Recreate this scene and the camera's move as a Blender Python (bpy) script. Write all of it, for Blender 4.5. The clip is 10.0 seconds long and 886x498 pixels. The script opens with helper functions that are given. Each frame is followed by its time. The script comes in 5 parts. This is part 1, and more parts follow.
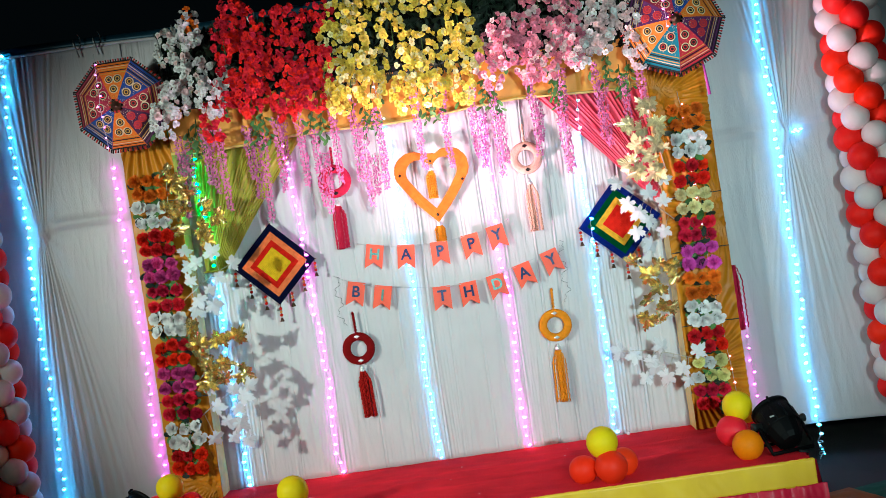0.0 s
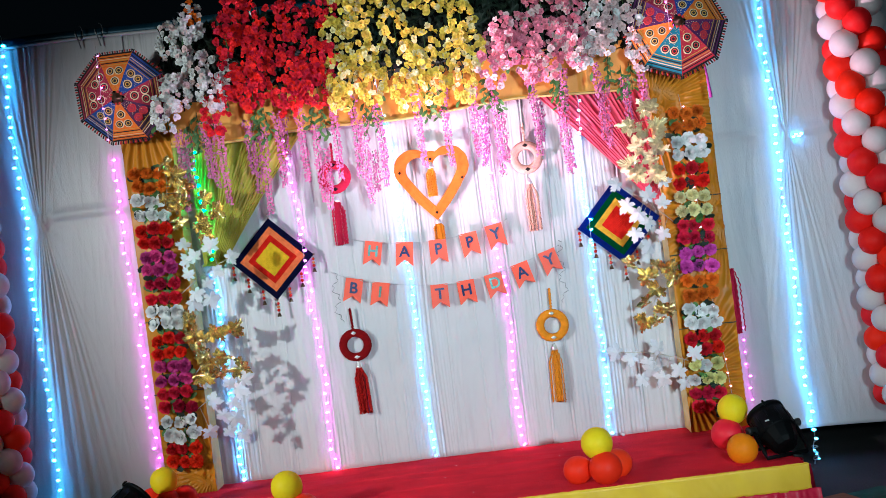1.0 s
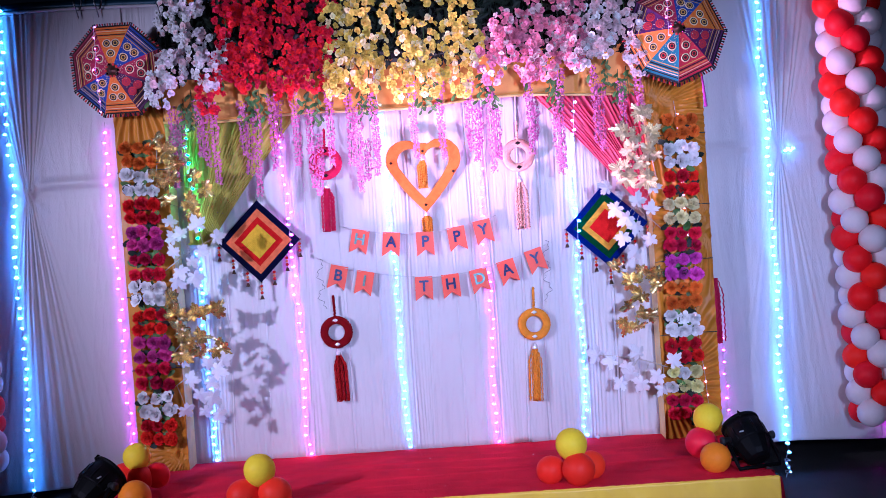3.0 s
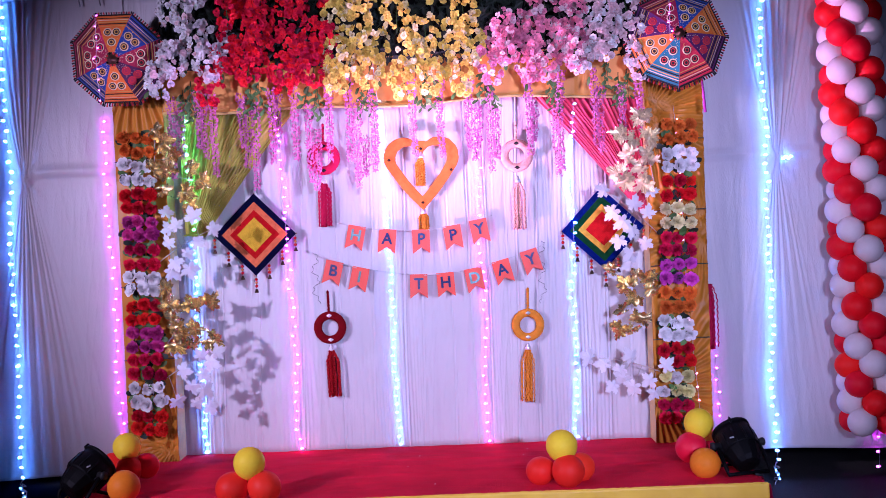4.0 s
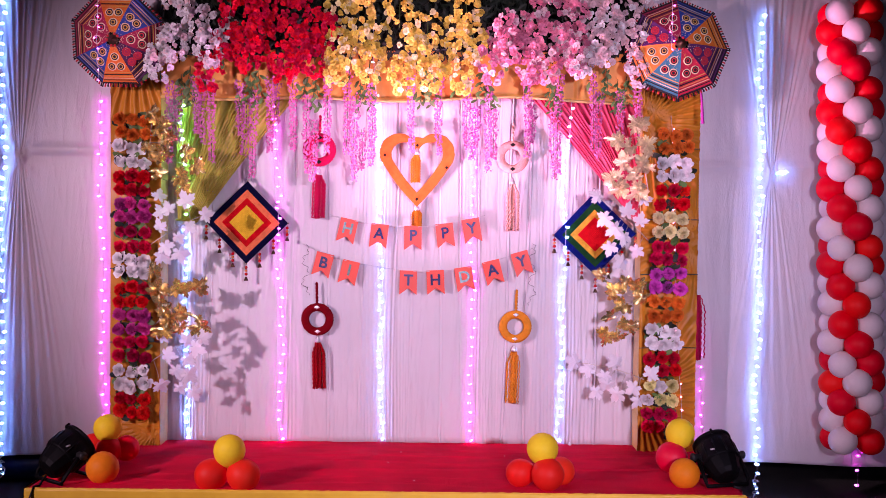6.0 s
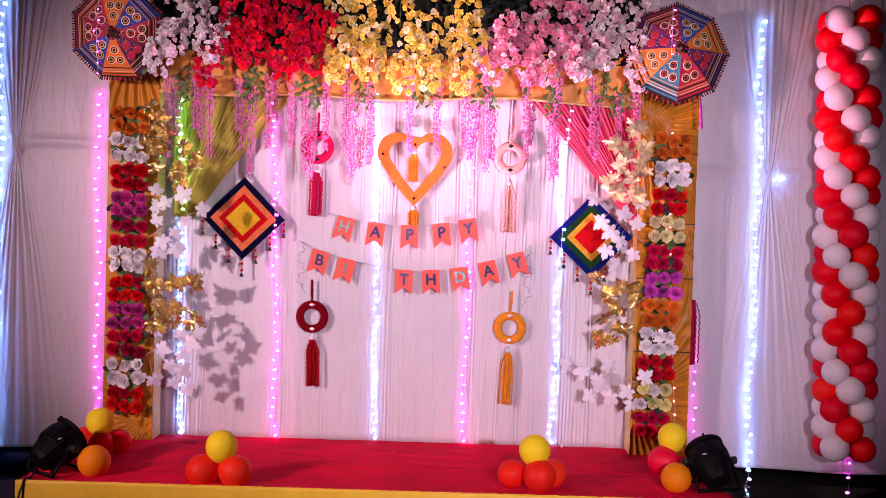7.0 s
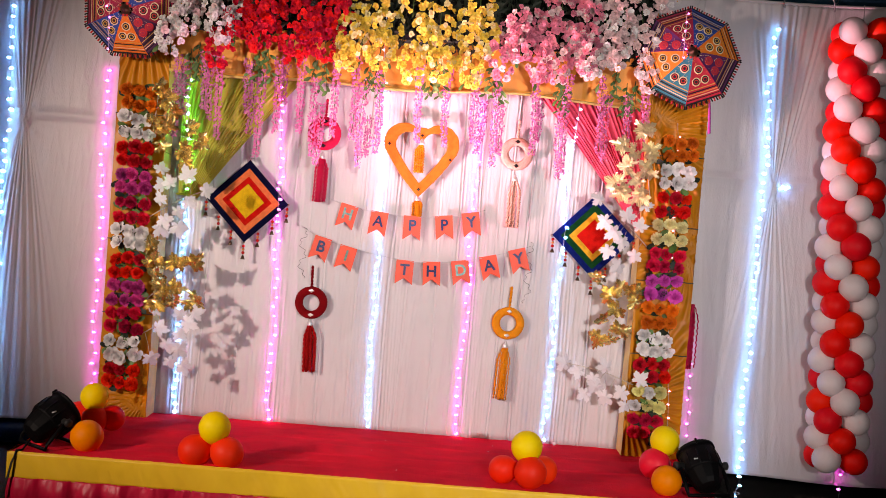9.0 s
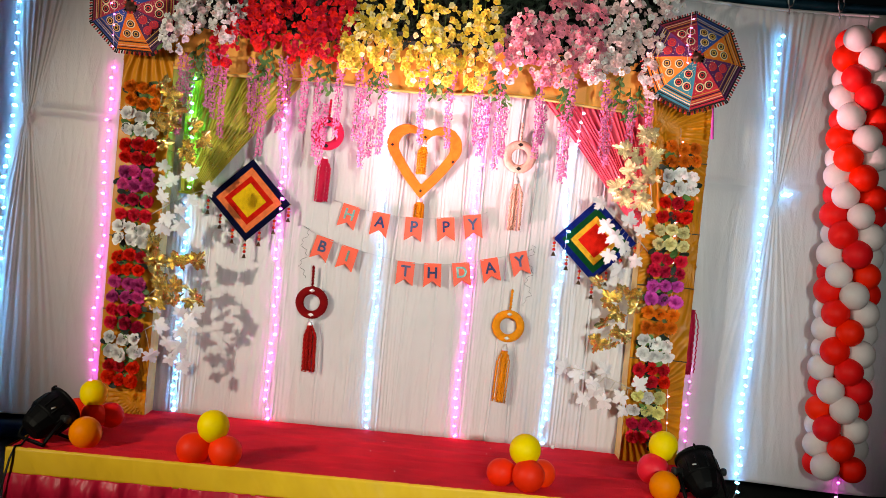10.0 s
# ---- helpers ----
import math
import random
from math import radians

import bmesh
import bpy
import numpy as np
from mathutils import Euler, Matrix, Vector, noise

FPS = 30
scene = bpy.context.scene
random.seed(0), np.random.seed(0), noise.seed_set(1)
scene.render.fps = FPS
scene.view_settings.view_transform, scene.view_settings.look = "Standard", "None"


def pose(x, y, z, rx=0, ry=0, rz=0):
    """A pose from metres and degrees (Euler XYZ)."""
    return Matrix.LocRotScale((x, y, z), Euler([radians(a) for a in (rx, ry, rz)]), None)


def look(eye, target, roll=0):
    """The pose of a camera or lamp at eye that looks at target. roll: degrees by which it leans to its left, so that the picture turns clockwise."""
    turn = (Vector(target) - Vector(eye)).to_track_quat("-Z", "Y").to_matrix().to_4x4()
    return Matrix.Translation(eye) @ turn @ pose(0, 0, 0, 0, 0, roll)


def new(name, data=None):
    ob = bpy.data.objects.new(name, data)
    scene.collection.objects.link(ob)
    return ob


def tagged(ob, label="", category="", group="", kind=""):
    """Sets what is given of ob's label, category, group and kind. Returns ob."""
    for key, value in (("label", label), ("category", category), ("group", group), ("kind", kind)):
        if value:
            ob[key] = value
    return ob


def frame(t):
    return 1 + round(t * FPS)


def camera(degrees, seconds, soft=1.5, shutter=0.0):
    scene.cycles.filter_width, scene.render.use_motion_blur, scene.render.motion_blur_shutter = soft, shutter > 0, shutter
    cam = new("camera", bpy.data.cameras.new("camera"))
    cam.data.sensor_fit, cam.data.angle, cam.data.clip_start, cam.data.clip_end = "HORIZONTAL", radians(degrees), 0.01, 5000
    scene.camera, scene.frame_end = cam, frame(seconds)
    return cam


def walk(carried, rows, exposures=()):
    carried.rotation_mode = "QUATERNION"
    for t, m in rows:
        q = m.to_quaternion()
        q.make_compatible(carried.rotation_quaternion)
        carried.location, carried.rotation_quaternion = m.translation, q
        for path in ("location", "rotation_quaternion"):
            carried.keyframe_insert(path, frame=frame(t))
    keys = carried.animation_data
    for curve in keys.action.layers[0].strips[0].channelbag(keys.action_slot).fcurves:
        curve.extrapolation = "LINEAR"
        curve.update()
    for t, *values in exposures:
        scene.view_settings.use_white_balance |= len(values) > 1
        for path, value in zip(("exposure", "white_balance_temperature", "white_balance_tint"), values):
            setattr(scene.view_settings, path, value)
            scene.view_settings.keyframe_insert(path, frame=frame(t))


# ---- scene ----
cam = camera(44, 10.0, soft=0.6)
PATH = [
    (0, (0.229, -7.06, 1.44), (0.1162, -2.0621, 1.3497), -8.40),
    (0.5, (0.229, -7.06, 1.44), (0.1192, -2.0621, 1.3472), -7.83),
    (1, (0.229, -7.06, 1.44), (0.1219, -2.0621, 1.3399), -7.33),
    (1.5, (0.229, -7.06, 1.44), (0.1299, -2.0625, 1.3186), -6.63),
    (2, (0.229, -7.06, 1.44), (0.1483, -2.0623, 1.3125), -5.68),
    (2.5, (0.229, -7.06, 1.44), (0.1663, -2.0622, 1.3071), -4.72),
    (4, (0.229, -7.06, 1.44), (0.1986, -2.0622, 1.2934), -2.31),
    (4.5, (0.229, -7.06, 1.44), (0.2081, -2.0623, 1.2886), -1.46),
    (5, (0.229, -7.06, 1.44), (0.2182, -2.0624, 1.2846), -0.75),
    (5.5, (0.229, -7.06, 1.44), (0.2290, -2.0625, 1.2829), 0.00),
    (7, (0.229, -7.06, 1.44), (0.2559, -2.0626, 1.2825), 1.78),
    (7.5, (0.229, -7.06, 1.44), (0.2650, -2.0641, 1.2399), 2.43),
    (8, (0.229, -7.06, 1.44), (0.2639, -2.0640, 1.2425), 3.34),
    (8.5, (0.229, -7.06, 1.44), (0.2591, -2.0639, 1.2453), 4.05),
    (9, (0.229, -7.06, 1.44), (0.2496, -2.0638, 1.2473), 4.55),
    (9.5, (0.229, -7.06, 1.44), (0.2440, -2.0637, 1.2494), 4.99),
    (10, (0.229, -7.06, 1.44), (0.2431, -2.0634, 1.2551), 5.39),
]
TINTS = [(0, 0.37, 5500, -44), (1, 0.35, 5200, -32), (2.5, 0.29, 4500, 6), (4, 0.25, 4900, 39), (5.5, 0.24, 6000, 57), (7, 0.26, 6950, 47), (8.5, 0.28, 7750, 20), (10, 0.37, 7450, -22)]
walk(cam, [(t, look(eye, target, roll)) for t, eye, target, roll in PATH], TINTS)

# ---- light: night outdoors, two flood lamps off stage, two stage lamps, LED strings ----
world = bpy.data.worlds.new("night")
scene.world = world
world.use_nodes = True
world.node_tree.nodes["Background"].inputs[0].default_value = (0.35, 0.4, 0.6, 1)
world.node_tree.nodes["Background"].inputs[1].default_value = 0.003
scene.view_settings.exposure = 0.0


def spot(name, eye, target, watts, colour, degrees, blend, radius=0.08):
    data = bpy.data.lights.new(name, "SPOT")
    data.energy, data.color, data.spot_size, data.spot_blend, data.shadow_soft_size = watts, colour, radians(degrees), blend, radius
    new(name, data).matrix_world = look(eye, target)


spot("flood_lamp_west", (-4.3, -5.2, 2.2), (-0.05, 0, 1.20), 1000, (1.0, 0.80, 0.82), 51, 1.0, 0.07)
spot("flood_lamp_east", (1.8, -8.2, 1.9), (0.80, 0, 1.12), 1240, (0.90, 0.86, 1.0), 40, 1.0, 0.10)
spot("stage_beam_west", (-1.60, -1.12, 0.27), (1.25, -0.60, 2.66), 1380, (1.0, 0.44, 0.62), 53, 1.0, 0.14)
spot("stage_beam_east", (1.55, -1.10, 0.27), (-0.75, -0.62, 2.88), 780, (1.0, 0.50, 0.80), 52, 1.0, 0.14)


# ---- materials ----
def mat(name, colour, rough=0.6, metal=0.0, var=0.15, scale=12.0, bump=0.15, bscale=90.0, rnd=0.0, emit=0.0, sheen=0.0, see=0.0, stretch=(1, 1, 1), coat=0.0, blotch=0.0, bsize=1.6, spec=0.35):
    m = bpy.data.materials.new(name)
    m.use_nodes = True
    n, l = m.node_tree.nodes, m.node_tree.links
    b = n["Principled BSDF"]
    b.inputs["Specular IOR Level"].default_value = spec
    b.inputs["Roughness"].default_value, b.inputs["Metallic"].default_value = rough, metal
    b.inputs["Sheen Weight"].default_value, b.inputs["Coat Weight"].default_value = sheen, coat
    co = n.new("ShaderNodeTexCoord")
    mp = n.new("ShaderNodeMapping")
    mp.inputs["Scale"].default_value = stretch
    l.new(co.outputs["Object"], mp.inputs[0])
    broad, fine = n.new("ShaderNodeTexNoise"), n.new("ShaderNodeTexNoise")
    broad.inputs["Scale"].default_value, broad.inputs["Detail"].default_value = scale, 5
    fine.inputs["Scale"].default_value, fine.inputs["Detail"].default_value = bscale, 3
    l.new(mp.outputs[0], broad.inputs["Vector"])
    l.new(mp.outputs[0], fine.inputs["Vector"])
    mix = n.new("ShaderNodeMix")
    mix.data_type = "RGBA"
    mix.inputs["A"].default_value = (*[c * (1 - var) for c in colour], 1)
    mix.inputs["B"].default_value = (*[min(1, c * (1 + var)) for c in colour], 1)
    l.new(broad.outputs["Fac"], mix.inputs["Factor"])
    out = mix.outputs["Result"]
    if blotch:
        big, ramp, mul = n.new("ShaderNodeTexNoise"), n.new("ShaderNodeMapRange"), n.new("ShaderNodeMix")
        big.inputs["Scale"].default_value, big.inputs["Detail"].default_value, big.inputs["Distortion"].default_value = bsize, 8, 0.6
        ramp.inputs["From Min"].default_value, ramp.inputs["From Max"].default_value = 0.42, 0.68
        ramp.inputs["To Min"].default_value, ramp.inputs["To Max"].default_value = 0.0, blotch
        mul.data_type = "RGBA"
        l.new(co.outputs["Object"], big.inputs["Vector"])
        l.new(big.outputs["Fac"], ramp.inputs["Value"])
        l.new(ramp.outputs[0], mul.inputs["Factor"])
        l.new(out, mul.inputs["A"])
        mul.inputs["B"].default_value = (*[c * 0.35 for c in colour], 1)
        out = mul.outputs["Result"]
    if rnd:
        info, hsv, rng, rng2 = n.new("ShaderNodeObjectInfo"), n.new("ShaderNodeHueSaturation"), n.new("ShaderNodeMapRange"), n.new("ShaderNodeMapRange")
        rng.inputs["To Min"].default_value, rng.inputs["To Max"].default_value = 1 - rnd, 1 + rnd
        rng2.inputs["To Min"].default_value, rng2.inputs["To Max"].default_value = 0.5 - rnd * 0.022, 0.5 + rnd * 0.022
        l.new(info.outputs["Random"], rng.inputs["Value"])
        l.new(info.outputs["Random"], rng2.inputs["Value"])
        l.new(rng.outputs[0], hsv.inputs["Value"])
        l.new(rng2.outputs[0], hsv.inputs["Hue"])
        l.new(out, hsv.inputs["Color"])
        out = hsv.outputs[0]
    l.new(out, b.inputs["Base Color"])
    if bump:
        bp = n.new("ShaderNodeBump")
        bp.inputs["Strength"].default_value, bp.inputs["Distance"].default_value = bump, 0.004
        l.new(fine.outputs["Fac"], bp.inputs["Height"])
        l.new(bp.outputs[0], b.inputs["Normal"])
    if emit:
        b.inputs["Emission Color"].default_value = (*colour, 1)
        b.inputs["Emission Strength"].default_value = emit
    if see:
        t, ms = n.new("ShaderNodeBsdfTranslucent"), n.new("ShaderNodeMixShader")
        l.new(out, t.inputs[0])
        ms.inputs[0].default_value = see
        l.new(b.outputs[0], ms.inputs[1])
        l.new(t.outputs[0], ms.inputs[2])
        l.new(ms.outputs[0], n["Material Output"].inputs[0])
    return m


CLOTH = mat("white_polyester", (0.60, 0.57, 0.60), 0.38, var=0.12, scale=3, bump=0.3, bscale=160, stretch=(1, 1, 0.35), blotch=0.10, bsize=2.0)
GOLD_SATIN = mat("gold_satin", (0.52, 0.20, 0.012), 0.36, spec=0.18, var=0.3, scale=9, bump=0.25, bscale=60, stretch=(1, 1, 0.4))
GOLD_SHEER = mat("gold_sheer_cloth", (0.72, 0.33, 0.05), 0.5, var=0.18, scale=6, bump=0.2, bscale=200)
PALE_GOLD = mat("pale_gold_satin", (0.72, 0.5, 0.16), 0.35, var=0.25, scale=14, bump=0.3, bscale=70)
RED_CARPET = mat("red_felt_carpet", (0.84, 0.013, 0.040), 0.95, spec=0.08, var=0.28, scale=5, bump=0.8, bscale=260, blotch=0.35, bsize=2.4)
YELLOW_SATIN = mat("yellow_satin", (1.0, 0.56, 0.035), 0.42, blotch=0.12, bsize=3.0, var=0.2, scale=7, bump=0.2, bscale=60, stretch=(1, 1, 0.4))
RED_SATIN = mat("red_satin", (0.60, 0.006, 0.05), 0.42, var=0.25, scale=9, bump=0.2, bscale=50)
OLIVE = mat("olive_crushed_net", (0.52, 0.50, 0.06), 0.4, var=0.45, scale=8, bump=0.5, bscale=70, stretch=(1, 1, 1), see=0.35)
PINK_NET = mat("crimson_crushed_net", (0.78, 0.065, 0.14), 0.4, var=0.4, scale=8, bump=0.5, bscale=70, see=0.35)
ASPHALT = mat("asphalt", (0.075, 0.07, 0.063), 0.9, spec=0.2, var=0.98, scale=150, bump=1.0, bscale=80, blotch=0.6, bsize=1.2)
TARP = mat("blue_tarpaulin", (0.008, 0.02, 0.06), 0.3, var=0.4, scale=6, bump=0.4, bscale=25)
NIGHT_CLOTH = mat("black_back_sheet_cloth", (0.012, 0.011, 0.010), 0.9, spec=0.1, var=0.6, scale=8, bump=0.4, bscale=40)
PIPE = mat("teal_painted_pipe", (0.012, 0.045, 0.075), 0.35, metal=0.3, var=0.4, scale=10, bump=0.2)
STEEL = mat("galvanised_wire", (0.32, 0.32, 0.34), 0.4, metal=0.9, var=0.2)
BLACK = mat("black_powder_coat", (0.003, 0.003, 0.0035), 0.5, spec=0.10, var=0.3, scale=30, bump=0.25, bscale=260)
RUBBER = mat("black_rubber", (0.012, 0.012, 0.012), 0.6, var=0.2)
LENS = mat("lamp_lens", (0.05, 0.09, 0.14), 0.08, var=0.1, coat=1.0)
CORD = mat("dark_cord", (0.03, 0.05, 0.05), 0.5, var=0.2)
CLEAR = mat("clear_cable", (0.5, 0.5, 0.52), 0.3, var=0.1)
LED_WHITE = mat("led_cool_white", (0.15, 0.43, 1.0), 0.3, var=0, bump=0, emit=25)
LED_PINK = mat("led_pink", (1.0, 0.06, 0.78), 0.3, var=0, bump=0, emit=21)
LED_GREEN = mat("led_green", (0.14, 1.0, 0.45), 0.3, var=0, bump=0, emit=30)
LED_DISPLAY = mat("red_display", (0.9, 0.02, 0.02), 0.3, var=0, bump=0, emit=0.6)
LED_RED = mat("led_small_pink", (1.0, 0.22, 0.35), 0.3, var=0, bump=0, emit=16)
BAL_RED = mat("balloon_red_latex", (0.92, 0.004, 0.006), 0.5, spec=0.2, var=0.08, scale=5, bump=0.03, bscale=30, rnd=0.12, see=0.15)
BAL_WHITE = mat("balloon_white_latex", (0.88, 0.78, 0.79), 0.5, var=0.05, scale=5, bump=0.03, bscale=30, rnd=0.08, see=0.2)
BAL_YELLOW = mat("balloon_yellow_latex", (1.0, 0.72, 0.015), 0.5, spec=0.15, var=0.08, scale=5, bump=0.03, bscale=30, see=0.15)
BAL_ORANGE = mat("balloon_orange_latex", (1.0, 0.27, 0.005), 0.5, spec=0.15, var=0.12, scale=5, bump=0.03, bscale=30, see=0.15)
BAL_SCARLET = mat("balloon_scarlet_latex", (1.0, 0.035, 0.008), 0.5, spec=0.2, var=0.08, scale=5, bump=0.03, bscale=30, rnd=0.08, see=0.15)
BAL_CRIMSON = mat("balloon_crimson_latex", (0.85, 0.008, 0.04), 0.5, var=0.08, scale=5, bump=0.03, bscale=30, see=0.15)
LEAF = mat("silk_leaf_green", (0.075, 0.15, 0.035), 0.55, var=0.4, scale=30, bump=0.3, rnd=0.4)
# near black: shade between the header flowers put into the colour; also on pillar leaves
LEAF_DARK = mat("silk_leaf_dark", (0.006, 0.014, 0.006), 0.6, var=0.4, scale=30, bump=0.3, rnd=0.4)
STEM = mat("pale_stem", (0.55, 0.5, 0.42), 0.6, var=0.2)
GREEN_STEM = mat("green_stem", (0.06, 0.12, 0.03), 0.6, var=0.2)


def petal(name, colour, rnd=0.28):
    return mat(name, colour, 0.62, spec=0.2, var=0.3, scale=60, bump=0.3, bscale=160, rnd=rnd, see=0.2)


P_WHITE = petal("white_petal", (0.82, 0.79, 0.78), 0.18)
P_RED = petal("red_petal", (0.76, 0.008, 0.014))
P_CRIMSON = petal("crimson_petal", (0.70, 0.010, 0.07))
P_MAGENTA = petal("magenta_petal", (0.66, 0.06, 0.32))
P_PURPLE = petal("purple_petal", (0.66, 0.08, 0.50))
P_ORANGE = petal("orange_petal", (1.0, 0.21, 0.02), 0.2)
P_CREAM = petal("cream_petal", (1.0, 0.80, 0.42), 0.15)
P_YELLOW = petal("yellow_petal", (0.96, 0.66, 0.11), 0.2)
P_LEMON = petal("lemon_petal", (1.0, 0.86, 0.34), 0.15)
P_PINK = petal("pink_petal", (0.85, 0.27, 0.38), 0.3)
P_BLUSH = petal("blush_petal", (0.76, 0.58, 0.58), 0.2)
P_SCARLET = petal("scarlet_petal", (0.80, 0.014, 0.045), 0.32)
P_WISTERIA = petal("wisteria_petal", (0.66, 0.20, 0.44), 0.25)
LEAF_WHITE = mat("white_fabric_leaf", (0.78, 0.76, 0.80), 0.6, var=0.1, scale=40, bump=0.3, see=0.2, rnd=0.08)
LEAF_GOLD = mat("gold_foil_leaf", (0.98, 0.68, 0.28), 0.24, metal=0.9, var=0.25, scale=40, bump=0.4, bscale=60, rnd=0.15)
LEAF_CREAM = mat("cream_gold_leaf", (0.90, 0.74, 0.48), 0.30, metal=0.6, var=0.2, scale=40, bump=0.4, rnd=0.15)


# ---- building helpers ----
def mesh_of(bm, mats, smooth=True):
    me = bpy.data.meshes.new("mesh")
    bm.to_mesh(me)
    bm.free()
    for m in mats if isinstance(mats, (list, tuple)) else [mats]:
        me.materials.append(m)
    if smooth:
        me.shade_smooth()
    return me


def part(name, bm, mats, parent=None, label="", m=None, smooth=True):
    me = bm if isinstance(bm, bpy.types.Mesh) else mesh_of(bm, mats, smooth)
    ob = new(name, me)
    if parent is not None:
        ob.parent = parent
    if m is not None:
        ob.matrix_basis = m
    if label:
        ob["label"] = label
    return ob


def thing(name, label, category, at=(0, 0, 0), group="", kind=""):
    ob = new(name)
    ob.empty_display_size = 0.05
    ob.location = at
    return tagged(ob, label, category, group, kind)


def grid_mesh(nx, nz, fn, mats, name="mesh", thick=0.0):
    """A sheet of nx by nz quads through fn(u, v), u and v from 0 to 1; with thickness, a closed back."""
    vs, fs = [], []
    for j in range(nz + 1):
        for i in range(nx + 1):
            vs.append(fn(i / nx, j / nz))
    w = nx + 1
    for j in range(nz):
        for i in range(nx):
            a = j * w + i
            fs.append((a, a + 1, a + w + 1, a + w))
    if thick:
        k = len(vs)
        vs += [(x, y + thick, z) for x, y, z in vs]
        fs += [tuple(reversed([q + k for q in f])) for f in list(fs)]
        rim = [i for i in range(w)] + [j * w + nx for j in range(1, nz + 1)] + [nz * w + i for i in range(nx - 1, -1, -1)] + [j * w for j in range(nz - 1, 0, -1)]
        for a, b in zip(rim, rim[1:] + rim[:1]):
            fs.append((b, a, a + k, b + k))
    me = bpy.data.meshes.new(name)
    me.from_pydata(vs, [], fs)
    for m in mats if isinstance(mats, (list, tuple)) else [mats]:
        me.materials.append(m)
    me.shade_smooth()
    return me


def add_box(bm, size, at=(0, 0, 0), m=None, bevel=0.0, idx=0):
    r = bmesh.ops.create_cube(bm, size=1)
    bmesh.ops.scale(bm, vec=size, verts=r["verts"])
    if bevel:
        es = list({e for v in r["verts"] for e in v.link_edges})
        rb = bmesh.ops.bevel(bm, geom=es, offset=bevel, segments=2, affect="EDGES")
        vs = list({v for f in rb["faces"] for v in f.verts} | {v for v in r["verts"] if v.is_valid})
    else:
        vs = r["verts"]
    mm = Matrix.Translation(at) @ (m or Matrix())
    bmesh.ops.transform(bm, matrix=mm, verts=vs)
    for f in {f for v in vs for f in v.link_faces}:
        f.material_index = idx
    return vs


def add_tube(bm, pts, r, seg=6, r2=None, idx=0, cap=True):
    """A tube through points, tapering from r to r2."""
    pts = [Vector(p) for p in pts]
    r2 = r if r2 is None else r2
    rings, n = [], len(pts)
    for i, p in enumerate(pts):
        d = (pts[min(i + 1, n - 1)] - pts[max(i - 1, 0)]).normalized()
        a = d.cross(Vector((0.3, 0.2, 1)) if abs(d.z) < 0.9 else Vector((1, 0, 0))).normalized()
        b = d.cross(a)
        rr = r + (r2 - r) * i / max(1, n - 1)
        rings.append([bm.verts.new(p + (a * math.cos(k * math.tau / seg) + b * math.sin(k * math.tau / seg)) * rr) for k in range(seg)])
    for r0, r1 in zip(rings, rings[1:]):
        for k in range(seg):
            f = bm.faces.new((r0[k], r0[(k + 1) % seg], r1[(k + 1) % seg], r1[k]))
            f.material_index = idx
    if cap:
        for rg in (list(reversed(rings[0])), rings[-1]):
            bm.faces.new(rg).material_index = idx


def add_lathe(bm, profile, seg=24, m=None, idx=0, close=True):
    """Turn (radius, height) pairs about z."""
    m = m or Matrix()
    rings = []
    for r, h in profile:
        if r < 1e-6:
            rings.append([bm.verts.new(m @ Vector((0, 0, h)))])
        else:
            rings.append([bm.verts.new(m @ Vector((r * math.cos(k * math.tau / seg), r * math.sin(k * math.tau / seg), h))) for k in range(seg)])
    for a, b in zip(rings, rings[1:]):
        for k in range(seg):
            k2 = (k + 1) % seg
            if len(a) == 1 and len(b) == 1:
                continue
            if len(a) == 1:
                f = bm.faces.new((a[0], b[k2], b[k]))
            elif len(b) == 1:
                f = bm.faces.new((a[k], a[k2], b[0]))
            else:
                f = bm.faces.new((a[k], a[k2], b[k2], b[k]))
            f.material_index = idx


def turned(x, y, z, axis, roll=0.0):
    """A pose at x, y, z whose z axis points along axis."""
    return Matrix.Translation((x, y, z)) @ Vector(axis).to_track_quat("Z", "Y").to_matrix().to_4x4() @ Matrix.Rotation(roll, 4, "Z")


rng = random.Random(7)

# ---- ground and backdrop ----
GROUND = -0.36


def ground_at(u, v):
    x, y = -60 + 120 * u, -60 + 120 * v
    return (x, y, GROUND)


tagged(part("ground", grid_mesh(8, 8, ground_at, ASPHALT), ASPHALT), "dark rough asphalt ground at night", "ground", kind="structure")

TOP = 2.92
KNOTS = {"left": ((-2.480, 0.000, 1.770), 0.15), "right": ((2.343, 0.000, 1.730), 0.16)}


FOLD_RNG = random.Random(41)
SEAMS = [(-1.80 + 0.118 * k + FOLD_RNG.uniform(-0.045, 0.045), 0.001 + 0.014 * FOLD_RNG.random() ** 2, FOLD_RNG.uniform(0.003, 0.006), FOLD_RNG.uniform(-0.03, 0.03)) for k in range(32)]
GATHERS = [(-1.40, 0.12, 0.0030), (-0.80, 0.12, 0.0020), (-0.16, 0.18, 0.0028), (0.43, 0.12, 0.0017), (1.01, 0.18, 0.0030)]


